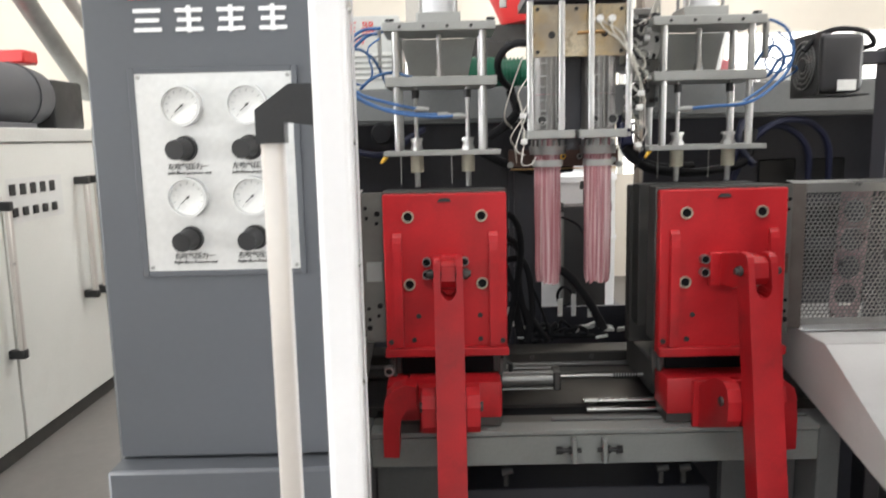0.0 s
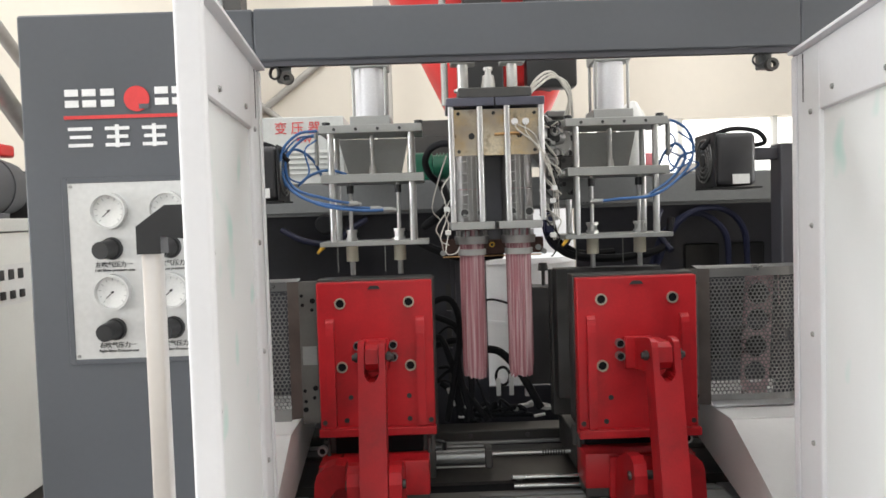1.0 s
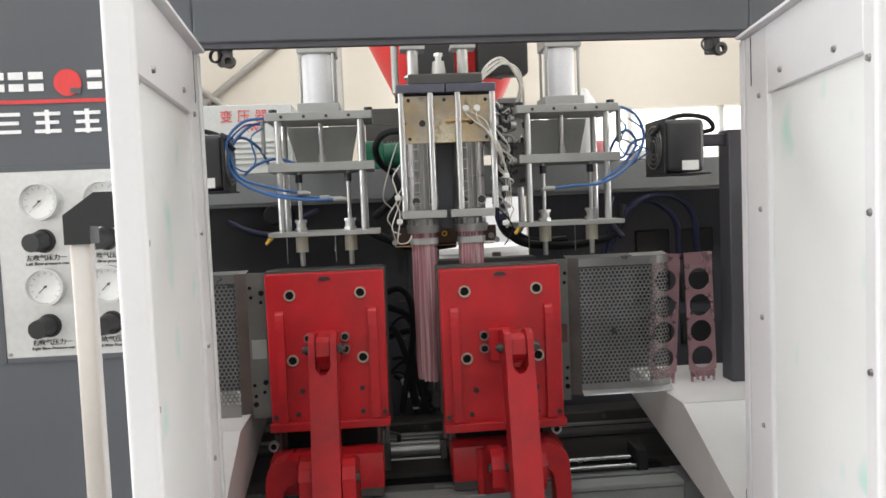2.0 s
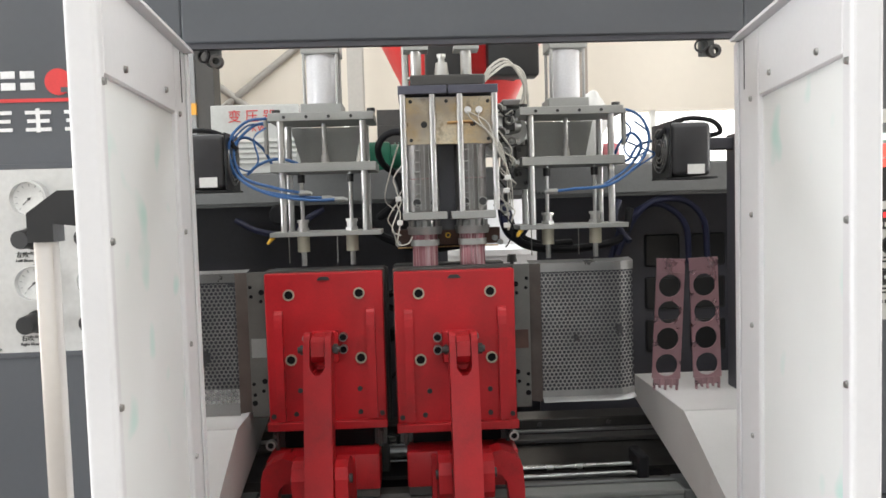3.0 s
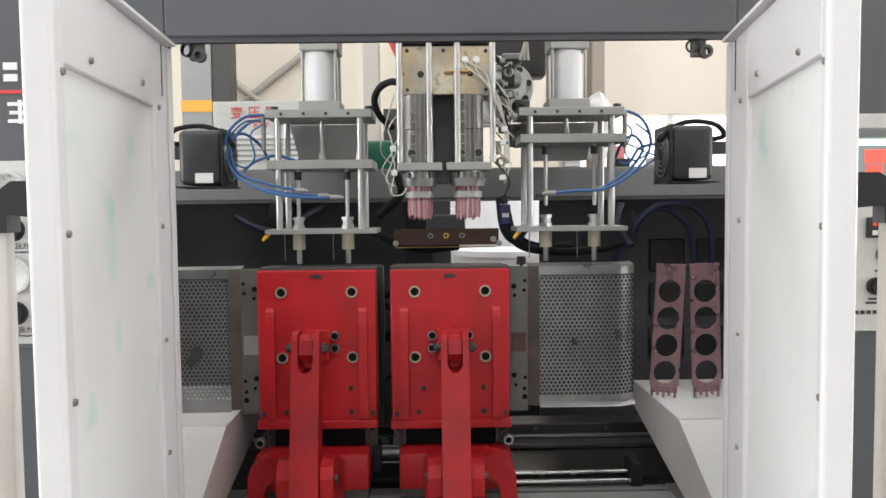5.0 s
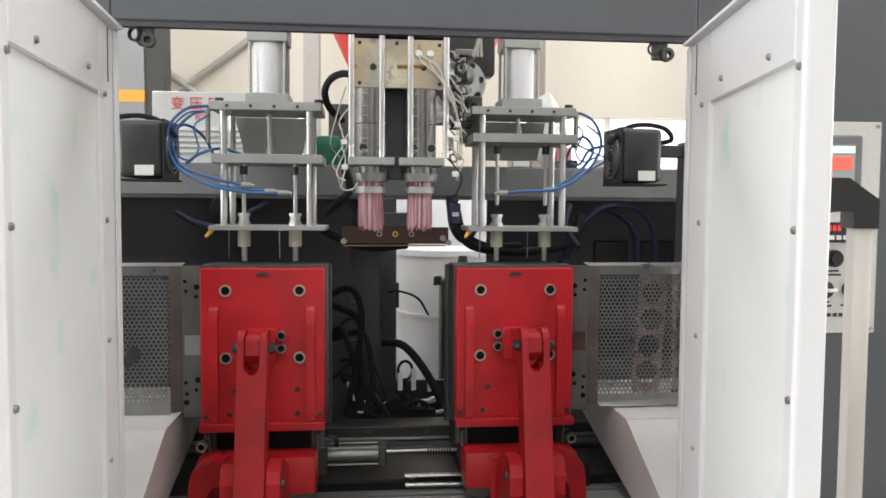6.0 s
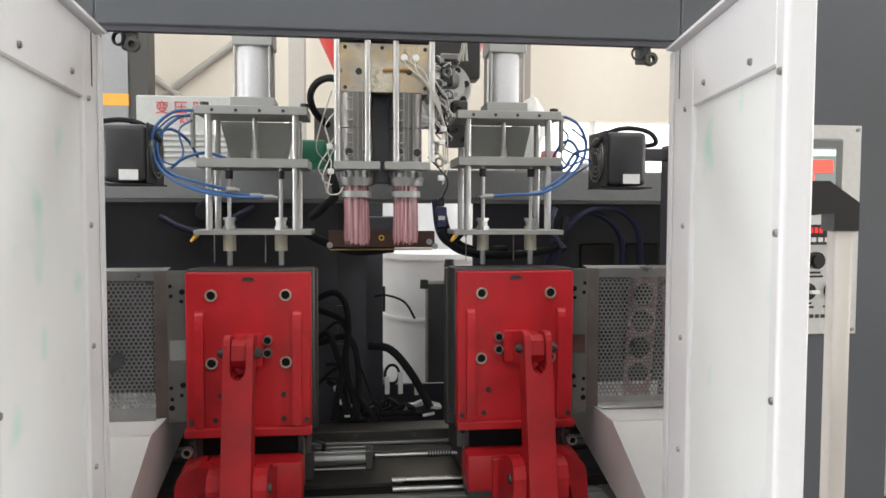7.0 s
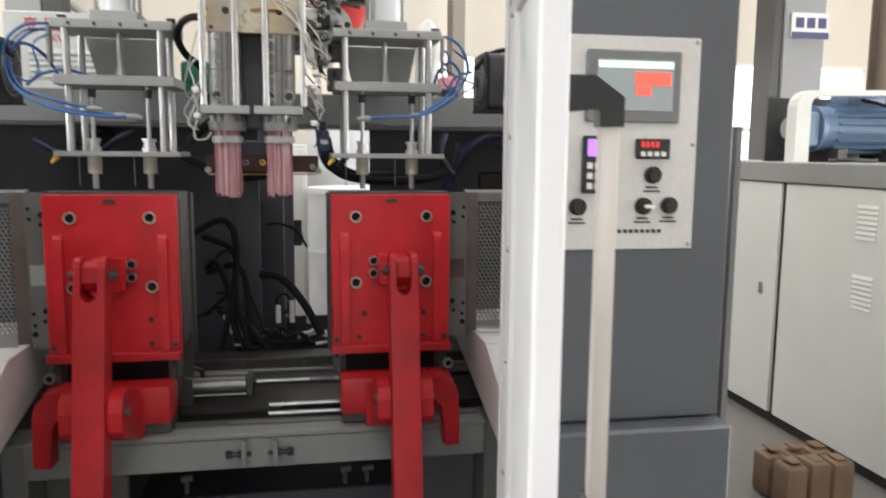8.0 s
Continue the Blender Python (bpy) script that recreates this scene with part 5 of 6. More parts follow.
# ---- discharge chutes ----
for sgn, x0, yb in ((1, 1.0, 2.36), (-1, -0.165, 2.36)):
    x1 = x0 + sgn * 0.36
    ch = thing("discharge_chute", "white sheet-metal discharge chute beside the mould", "chute", ((x0 + x1) / 2, 2.0, 0.60), group="discharge chutes")
    a, c = sorted((x0 + sgn * 0.0025, x1))
    part("top_sheet", bx(B(), a, c, 1.926, yb, 0.867, 0.873, 0.001), CHUTEWHITE, ch)
    b = B()
    prism(b, [(1.46, 0.585), (1.46, 0.640), (1.925, 0.8725), (yb, 0.8725), (yb, 0.795)], "x", x0 - 0.002, x0 + 0.002)
    part("side_sheet", b, CHUTEWHITE, ch, smooth=False)
    b = B()
    prism(b, [(1.462, 0.633), (1.462, 0.639), (1.924, 0.8705), (1.924, 0.8645)], "x", a, c)
    part("slide_sheet", b, CHUTEWHITE, ch, "sloping white slide sheet", smooth=False)
    part("front_lip", bx(B(), a, c, 1.456, 1.461, 0.585, 0.641, 0.001), CHUTEWHITE, ch)
    part("support", bx(B(), *sorted((x1 - sgn * 0.05, x1 - sgn * 0.01)), 1.75, 1.79, 0.0, 0.7730, 0.002), MACHGREY, ch)

# ---- finished strips standing on the chute ----
def strip(x, lean, label):
    s = thing("moulded_strip", label, "plastic strip", (x, 2.13, 0.874), group="moulded strips")
    b = B()
    W, H, R = 0.041, 0.380, 0.0325
    n = 24
    for k in range(4):
        zc = 0.036 + 0.0385 + k * 0.077
        inner_f = [b.verts.new((R * math.cos(2 * math.pi * i / n), 0, zc + R * math.sin(2 * math.pi * i / n))) for i in range(n)]
        outer_f = []
        for i in range(n):
            cx0, cz0 = math.cos(2 * math.pi * i / n), math.sin(2 * math.pi * i / n)
            sc = 1 / max(abs(cx0), abs(cz0))
            outer_f.append(b.verts.new((cx0 * sc * W, 0, zc + cz0 * sc * 0.0385)))
        for i in range(n):
            j = (i + 1) % n
            b.faces.new((inner_f[i], inner_f[j], outer_f[j], outer_f[i]))
    bmesh.ops.remove_doubles(b, verts=b.verts[:], dist=0.0004)
    geo = bmesh.ops.extrude_face_region(b, geom=b.faces[:])["geom"]
    bmesh.ops.translate(b, verts=[v for v in geo if isinstance(v, bmesh.types.BMVert)], vec=(0, 0.006, 0))
    bx(b, -W, W, 0, 0.006, 0.3445, H - 0.004)
    bx(b, -W - 0.001, W + 0.001, -0.001, 0.008, H - 0.0035, H + 0.004, 0.001)
    tabs = []
    for k in range(5):
        tb_ = bx(B(), -W + 0.004 + k * 0.0165, -W + 0.010 + k * 0.0165, -0.003, 0.006, 0.002 + 0.006 * (k % 2), 0.0355, 0.001)
        tb_.transform(pose(x, 2.13, 0.874, 0, lean, 0))
        tabs.append(tb_)
    bx(b, -W + 0.004, W - 0.004, 0.0, 0.005, 0.016, 0.0355)
    bmesh.ops.recalc_face_normals(b, faces=b.faces[:])
    b.transform(pose(x, 2.13, 0.874, 0, lean, 0))
    part("web", b, FLASHMAT, s, "translucent pink web with four round openings", smooth=False)
    for tb_ in tabs:
        part("tab", tb_, FLASHMAT, s, smooth=False)
    return s


strip_a = strip(1.020, 3.2, "translucent pink plastic strip with four round holes, leaning")
strip_b = strip(1.145, -1.5, "translucent pink plastic strip with four round holes, upright")

# ---- rear of the machine ----
rg = thing("rear_girder", "wide grey steel girder behind the blow stations", "girder", (CX, 2.6, 1.45))
part("web", bx(B(), -0.75, 1.65, 2.55, 2.565, 1.455, 1.552, 0.002), MACHGREY, rg)
part("top_flange", bx(B(), -0.75, 1.65, 2.5655, 2.72, 1.545, 1.556), MACHGREY, rg)
part("bottom_flange", bx(B(), -0.75, 1.65, 2.5655, 2.72, 1.445, 1.458), MACHGREY, rg)
for x in (-0.74, 1.64):
    part("end_post", bx(B(), x - 0.05, x + 0.05, 2.60, 2.72, 0, 1.444, 0.003), DARKSTEEL, rg)
bp = thing("control_enclosure", "dark sheet enclosure at the back of the machine", "enclosure", (CX, 2.8, 0))
part("sheet", bx(B(), -0.68, 0.268, 2.76, 2.775, 0.40, 1.50), DARK, bp)
part("slat", bx(B(), 0.288, 0.300, 2.76, 2.775, 0.655, 1.30), DARK, bp)
part("sheet", bx(B(), 0.306, 0.371, 2.76, 2.775, 0.40, 1.50), DARK, bp)
for z0, z1 in ((0.40, 0.80), (0.905, 0.935), (1.015, 1.075), (1.175, 1.50)):
    part("rung", bx(B(), 0.268, 0.306, 2.776, 2.79, z0, z1), DARK, bp)
part("rear_board", bx(B(), -0.60, 0.34, 4.40, 4.42, 0.0, 1.50), DARK, bp)
part("sheet", bx(B(), 0.76, 1.58, 2.76, 2.775, 0.40, 1.50), DARK, bp)
part("sheet", bx(B(), 0.20, 0.44, 3.27, 3.285, 1.25, 1.55), DARK, bp)
part("post", bx(B(), 0.315, 0.443, 3.08, 3.12, 0.0, 1.46, 0.003), DARK, bp)
part("post", bx(B(), 0.380, 0.458, 4.18, 4.22, 0.0, 1.50, 0.003), DARK, bp)
part("post_bracket", bx(B(), 0.4585, 0.500, 4.18, 4.21, 0.86, 1.00, 0.004), BLACK, bp)
for i in range(3):
    for k in range(2):
        part("vent_plate", bx(B(), 1.16 + k * 0.17, 1.29 + k * 0.17, 2.752, 2.7585, 0.86 + i * 0.16, 0.98 + i * 0.16, 0.006), BLACK, bp)
part("bed_wall", bx(B(), -0.68, 1.58, 3.30, 3.32, 0.0, 0.66), DARK, bp)
for x0, x1 in ((-0.70, -0.685), (1.585, 1.60)):
    part("side_sheet", bx(B(), x0, x1, 1.76, 3.32, 0.0, 1.44), MACHGREY, bp)
part("lower_sheet", bx(B(), -0.68, 1.58, 2.66, 2.67, 0.0, 0.57), DARK, bp)
# White tank shape added to fill a bright gap behind the machine.
tank = thing("white_fill_tank", "large white tank shape added behind the drum for brightness", "tank", (0.98, 6.45, 0))
for z0, z1, r0, r1, nm in ((0.0, 1.22, 0.46, 0.46, "shell"), (1.221, 1.26, 0.475, 0.475, "hoop"), (1.261, 1.62, 0.46, 0.45, "upper_shell"), (1.621, 1.70, 0.46, 0.30, "lid")):
    b = B()
    cy(b, (0.98, 6.45, z0), (0.98, 6.45, z1), r0, r1, seg=64)
    part(nm, b, WHITEPLASTIC, tank)
# Plain white body added where a bright window sliver shows beside the drum.
wcab = thing("white_fill_cabinet", "tall white cabinet shape added for a bright gap beside the drum", "cabinet", (0.33, 5.9, 0))
part("body", bx(B(), 0.12, 0.525, 5.62, 6.2, 0.06, 1.42, 0.006), CABWHITE, wcab)
part("plinth", bx(B(), 0.14, 0.505, 5.64, 6.18, 0.0, 0.059), DARKSTEEL, wcab)
part("door", bx(B(), 0.14, 0.505, 5.604, 5.6195, 0.09, 1.39, 0.003), CABWHITE, wcab)
part("latch", bx(B(), 0.475, 0.495, 5.592, 5.6035, 0.70, 0.78, 0.003), STEEL, wcab)
dr = thing("white_drum", "large white plastic drum behind the machine", "drum", (0.90, 5.45, 0.0))
for z0, z1, r0, r1, nm in ((0.20, 0.66, 0.362, 0.366, "lower_shell"), (0.66, 0.685, 0.374, 0.374, "hoop"), (0.685, 1.08, 0.366, 0.362, "upper_shell"), (1.08, 1.12, 0.376, 0.372, "lid")):
    b = B()
    cy(b, (0.90, 5.45, z0), (0.90, 5.45, z1), r0, r1, seg=64)
    part(nm, b, WHITEPLASTIC, dr)
part("stand", bx(B(), 0.52, 1.28, 5.07, 5.83, 0.0, 0.199), DARK, dr, "dark stand")
cb = thing("cable_tangle", "tangle of black cables behind the moulds", "cables", (0.4, 2.6, 0.7))
rc = random.Random(11)
for k in range(9):
    x = 0.15 + rc.uniform(0, 0.12)
    z = 0.80 + rc.uniform(0, 0.30)
    b = B()
    hose(b, [(x, 2.62, z), (x + rc.uniform(0.02, 0.12), 2.58, z + rc.uniform(-0.05, 0.1)), (x + rc.uniform(0.08, 0.2), 2.56, z - rc.uniform(0.05, 0.2)), (x + rc.uniform(0.1, 0.20), 2.55, 0.72)], rc.choice((0.004, 0.006, 0.011)), 8, 6)
    part("cable", b, RUBBER, cb)
b = B()
hose(b, [(0.40, 2.68, 1.12), (0.44, 2.66, 1.125), (0.50, 2.62, 1.105), (0.535, 2.6, 1.05)], 0.004, 8, 6)
part("cable", b, RUBBER, cb)
b = B()
hose(b, [(0.38, 2.60, 0.96), (0.45, 2.57, 0.95), (0.52, 2.55, 0.87), (0.58, 2.53, 0.76)], 0.014, 10, 6)
part("thick_hose", b, RUBBER, cb)
for x, z, h in ((0.43, 0.80, 0.06), (0.475, 0.80, 0.075), (0.53, 0.795, 0.03)):
    part("tag", bx(B(), x, x + 0.016, 2.56, 2.565, z, z + h, 0.001), LABEL, cb, smooth=False)
for x0, x1, y, z0, z1, ry in ((0.295, 0.340, 2.56, 0.728, 0.7335, 0), (0.300, 0.338, 2.60, 0.752, 0.757, 3), (0.510, 0.545, 2.60, 0.752, 0.758, -4), (0.575, 0.625, 2.59, 0.742, 0.752, 8), (0.560, 0.60, 2.57, 0.722, 0.728, -10), (0.268, 0.283, 2.58, 0.765, 0.83, -22)):
    xm, zm = (x0 + x1) / 2, (z0 + z1) / 2
    b = bx(B(), x0 - xm, x1 - xm, -0.01, 0.01, z0 - zm, z1 - zm, 0.001)
    b.transform(pose(xm, y, zm, 0, ry, 0))
    part("cable_clip", b, LABEL, cb, smooth=False)
for x, z, w, h, rz in ((0.395, 0.742, 0.034, 0.022, 12), (0.437, 0.748, 0.028, 0.030, -18), (0.492, 0.740, 0.040, 0.020, 8), (0.548, 0.752, 0.034, 0.028, -12), (0.604, 0.744, 0.036, 0.024, 20), (0.655, 0.738, 0.030, 0.020, -6)):
    b = bx(B(), -w / 2, w / 2, -0.004, 0.004, -h / 2, h / 2, 0.002)
    for v in b.verts:
        v.co += Vector((0.3, 1, 0.5)) * 0.006 * noise.noise(v.co * 60 + Vector((x * 40, 0, 0)))
    b.transform(pose(x, 2.612, z, 35, rz, 10))
    part("paper_tag", b, LABEL, cb, "crumpled white tag", smooth=False)
for k in range(7):
    x = 0.40 + rc.uniform(0, 0.24)
    b = B()
    hose(b, [(x, 2.60, 0.722), (x + rc.uniform(-0.03, 0.03), 2.585, 0.75 + rc.uniform(0, 0.03)), (x + rc.uniform(-0.08, 0.08), 2.58, 0.735), (x + rc.uniform(-0.12, 0.12), 2.59, 0.722)], rc.choice((0.004, 0.005, 0.008)), 8, 6)
    part("cable", b, RUBBER, cb)
b = B()
hose(b, [(0.455 + 0.024 * math.cos(radians(a)), 2.575, 0.865 + 0.032 * math.sin(radians(a))) for a in range(-80, 281, 40)], 0.005, 8, 4)
part("cable_loop", b, RUBBER, cb)
mb = thing("black_cabinet", "small black cabinet with knobs, in front of the drum", "cabinet", (0.91, 4.77, 0.0))
part("case", bx(B(), 0.785, 1.045, 4.68, 4.86, 0.0, 0.965, 0.012, 2), BLACK, mb)
for x in (0.765, 1.06):
    part("knob", cy(B(), (x, 4.72, 0.93), (x, 4.72, 0.985), 0.028, 0.024, seg=14), BLACK, mb)
part("post", cy(B(), (0.93, 4.77, 0.965), (0.93, 4.77, 1.06), 0.012, seg=10), BLACK, mb)
part("top_knob", cy(B(), (0.93, 4.77, 1.06), (0.93, 4.77, 1.11), 0.034, 0.028, seg=14), BLACK, mb)


# Dark round body added in place of a big dark hose.
pm = thing("dark_round_filler", "dark round shape added behind the blow station", "motor", (-0.13, 2.5, 1.36))
part("housing", cy(B(), (-0.13, 2.47, 1.415), (-0.13, 2.75, 1.415), 0.034, seg=24), RUBBER, pm)
part("cap", cy(B(), (-0.13, 2.45, 1.415), (-0.13, 2.469, 1.415), 0.028, 0.033, seg=24), RUBBER, pm)


# ---- cooling fans ----
def cooling_fan(cx, side, label):
    f = thing("cooling_fan", label, "fan", (cx, 2.15, 1.48), group="cooling fans")
    b = B()
    bx(b, cx - 0.058, cx + 0.058, 2.085, 2.235, 1.492, 1.642, 0.016, 3)
    part("housing", b, FANGREY, f)
    sx = cx - side * 0.060
    for k, rr in enumerate((0.064, 0.050, 0.036, 0.022)):
        b = B()
        ring(b, (sx - side * 0.006, 2.16, 1.567), (1, 0, 0), rr, rr - 0.0035, 0.004, 28)
        part("grille_ring", b, STEEL, f)
    part("mount_plate", bx(B(), sx - side * 0.003, sx + side * 0.0018, 2.082, 2.238, 1.489, 1.645, 0.001), BLACK, f)
    b = B()
    cy(b, (sx - side * 0.004, 2.16, 1.567), (sx - side * 0.010, 2.16, 1.567), 0.018, seg=18)
    part("hub", b, INK, f)
    for k in range(5):
        an = 2 * math.pi * k / 5
        b = B()
        bx(b, -0.001, 0.001, -0.012, 0.012, 0.016, 0.060)
        b.transform(Matrix.Translation((sx - side * 0.0055, 2.16, 1.567)) @ Matrix.Rotation(an, 4, "X") @ Matrix.Rotation(0.12, 4, "Z"))
        part("blade", b, DARKSTEEL, f, smooth=False)
    part("label_plate", bx(B(), cx - 0.012, cx + 0.036, 2.0825, 2.0848, 1.497, 1.524), LABEL, f, "white rating label", smooth=False)
    b = B()
    hose(b, [(cx - side * 0.085, 2.12, 1.600), (cx - side * 0.045, 2.12, 1.640), (cx + side * 0.01, 2.12, 1.655), (cx + side * 0.075, 2.12, 1.645), (cx + side * 0.10, 2.13, 1.615), (cx + side * 0.06, 2.15, 1.605)], 0.007, 8, 8)
    part("cable", b, RUBBER, f)
    b = B()
    x0, x1 = sorted((cx + side * 0.055, cx + side * 0.14))
    bx(b, x0, x1, 2.13, 2.155, 1.565, 1.60, 0.003)
    part("bracket_arm", b, DARK, f)
    b = B()
    bx(b, cx - 0.07, cx + 0.075, 2.09, 2.22, 1.484, 1.4885)
    part("foot_plate", b, BLACK, f)
    return f


cooling_fan(1.087, 1, "black square cooling fan with a wire grille and cable")
cooling_fan(-0.262, -1, "black square cooling fan with a wire grille and cable")
for x0, x1 in ((-0.445, -0.40), (1.225, 1.27)):
    solid("fan_post", bx(B(), x0, x1, 2.11, 2.18, 0, 1.61, 0.003), DARK, "dark upright post carrying the cooling fan", "post")

# ---- transformer box and hall clutter behind ----
tb = thing("transformer_box", "white transformer cabinet with red characters and louvres", "electrical cabinet", (-0.24, 2.75, 1.50))
part("case", bx(B(), -0.370, -0.072, 2.60, 2.95, 1.557, 1.790, 0.003), SHADEBOX, tb)
lettering("red_lettering_sign", "变 压 器", 0.036, Matrix.Translation((-0.312, 2.598, 1.735)) @ FRONT, SIGNRED, tb, "red characters", width=0.158)
lettering("red_lettering_sign", "KW", 0.026, Matrix.Translation((-0.235, 2.598, 1.700)) @ FRONT, SIGNRED, tb, "red letters", width=0.05)
for k in range(5):
    b = B()
    prism(b, [(2.600, 1.592 + k * 0.018), (2.590, 1.592 + k * 0.018), (2.600, 1.604 + k * 0.018)], "x", -0.30, -0.085)
    part("louvre", b, SHADEBOX, tb, smooth=False)
gm = thing("gear_motor", "small green gear motor standing on the girder", "motor", (0.20, 2.68, 1.556))
part("gearbox", bx(B(), 0.145, 0.235, 2.60, 2.70, 1.557, 1.655, 0.012, 2), GREEN, gm)
b = B()
cy(b, (0.235, 2.65, 1.605), (0.34, 2.65, 1.605), 0.043, seg=24)
part("motor_body", b, GREEN, gm)
for k in range(7):
    b = B()
    ring(b, (0.25 + k * 0.012, 2.65, 1.605), (1, 0, 0), 0.050, 0.0425, 0.004, 20)
    part("fin", b, GREEN, gm)
b = B()
cy(b, (0.19, 2.602, 1.605), (0.19, 2.594, 1.605), 0.020, seg=16)
part("cover", b, GREEN, gm)
hp = thing("feed_hopper", "red and black feed hopper of the extruder", "hopper", (0.43, 3.3, 1.556))
b = B()
cy(b, (0.545, 3.42, 1.86), (0.545, 3.42, 2.45), 0.222, 0.50, seg=44)
part("cone", b, REDPAINT, hp)
part("motor_block", bx(B(), 0.615, 0.815, 2.94, 3.04, 1.925, 2.45, 0.012, 2), BLACK, hp, "black motor block")
part("bracket", bx(B(), 0.66, 0.76, 3.041, 3.25, 1.955, 1.975, 0.002), DARKSTEEL, hp)
part("motor_block", bx(B(), 0.37, 0.525, 2.94, 3.04, 1.88, 2.45, 0.012, 2), BLACK, hp, "black motor block")
part("bracket", bx(B(), 0.40, 0.48, 3.041, 3.25, 1.955, 1.975, 0.002), DARKSTEEL, hp)
part("pipe", cy(B(), (0.292, 2.99, 1.87), (0.292, 2.99, 2.4), 0.014, seg=12), ALU, hp)
part("stand", bx(B(), 0.16, 0.33, 3.34, 3.5, 0.0, 1.79), DARKSTEEL, hp)
part("cross_arm", bx(B(), 0.16, 0.70, 3.34, 3.5, 1.791, 1.858), DARKSTEEL, hp)
wc = thing("white_cap_box", "white plastic bag standing on the girder", "bag", (0.952, 2.665, 1.556))
b = B()
bmesh.ops.create_icosphere(b, subdivisions=3, radius=1.0, matrix=Matrix.Translation((0.952, 2.665, 1.695)) @ Matrix.Diagonal((0.046, 0.05, 0.132, 1)))
for v in b.verts:
    v.co += v.normal * 0.018 * noise.noise(v.co * 22)
part("bag", b, LABEL, wc)
for x0, x1, z1, mt, nm, lab in ((0.82, 0.88, 1.615, CABWHITE, "junction_box", "small white junction box on the girder"), (1.22, 1.29, 1.60, CABWHITE, "junction_box", "small white junction box on the girder"),
                                (0.99, 1.05, 1.585, BLACK, "terminal_box", "small black terminal box on the girder"), (1.13, 1.20, 1.59, LABEL, "terminal_box", "small pale terminal box on the girder")):
    solid(nm, bx(B(), x0, x1, 2.60, 2.70, 1.5565, z1, 0.004), mt, lab, "electrical box")
pk = thing("red_packet", "pink-red packet on the girder", "packet", (1.03, 2.745, 1.556))
part("wrapper", bx(B(), 1.005, 1.065, 2.725, 2.775, 1.5565, 1.64, 0.012, 2), material("pink_packet", (0.75, 0.25, 0.28), 0.4), pk)

# ---- long cabinets on both sides ----
lc = thing("side_cabinet", "long white side cabinet with black-ended bar handles and breakers", "cabinet", (-2.3, 3.9, 0))
XL = -1.86
part("plinth", bx(B(), -2.8, XL - 0.03, 2.1, 5.6, 0.0, 0.07), DARKSTEEL, lc)
for y0, y1 in ((2.12, 3.345), (3.362, 4.40), (4.417, 5.58)):
    part("door", bx(B(), XL - 0.02, XL, y0, y1, 0.085, 1.415, 0.004), CABWHITE, lc, "white cabinet door")
part("body", bx(B(), -2.8, XL - 0.021, 2.1, 5.6, 0.071, 1.418), MACHGREY, lc)
part("top_band", bx(B(), -2.82, XL + 0.012, 2.08, 5.62, 1.42, 1.485, 0.004), PALEBAND, lc, "pale grey top edge")
for k in range(5):
    y = 3.42 + k * 0.085
    part("meter", bx(B(), XL + 0.0005, XL + 0.006, y, y + 0.045, 1.185, 1.235, 0.001), INK, lc)
    part("breaker", bx(B(), XL + 0.0005, XL + 0.012, y + 0.005, y + 0.042, 1.09, 1.13, 0.002), BLACK, lc)
part("label_strip", bx(B(), XL + 0.0002, XL + 0.0008, 3.40, 3.88, 1.06, 1.26), LABEL, lc, smooth=False)
for y in (4.02, 4.14, 4.26, 3.30):
    z0, z1 = (0.62, 1.22) if y > 3.5 else (0.50, 1.15)
    b = B()
    bx(b, XL + 0.045, XL + 0.07, y - 0.014, y + 0.014, z0, z1, 0.005)
    hb = part("handle", b, HANDLEBAR, lc, "pale bar handle")
    for zc in (z0, z1):
        part("bracket", bx(B(), XL + 0.001, XL + 0.074, y - 0.018, y + 0.018, zc - 0.02, zc + 0.02, 0.004), BLACK, hb)
lm = thing("motor", "dark grey electric motor on top of the side cabinet", "motor", (-2.2, 3.9, 1.485))
b = B()
cy(b, (-2.2, 3.55, 1.665), (-2.2, 4.10, 1.665), 0.165, seg=36)
part("housing", b, GREYMOTOR, lm)
b = B()
cy(b, (-2.2, 4.10, 1.665), (-2.2, 4.28, 1.665), 0.172, 0.150, seg=36)
part("fan_cover", b, GREYMOTOR, lm)
part("coupling_box", bx(B(), -2.32, -2.06, 4.285, 4.62, 1.49, 1.76, 0.02, 2), BLACK, lm)
part("foot", bx(B(), -2.36, -2.04, 3.6, 4.05, 1.4855, 1.52, 0.004), GREYMOTOR, lm)
b = B()
cy(b, (-2.2, 5.0, 1.72), (-2.2, 3.2, 3.0), 0.055, seg=18)
solid("feed_pipe", b, STEEL, "grey suction pipe rising over the side cabinet", "pipe")
b = B()
cy(b, (-2.0, 5.3, 1.70), (-2.0, 3.3, 2.86), 0.035, seg=14)
solid("feed_pipe", b, PALECOL, "grey suction pipe rising over the side cabinet", "pipe")
solid("red_box", bx(B(), -2.3, -2.16, 4.2, 4.35, 1.84, 1.91, 0.01), REDPAINT, "small red box on the motor", "box")

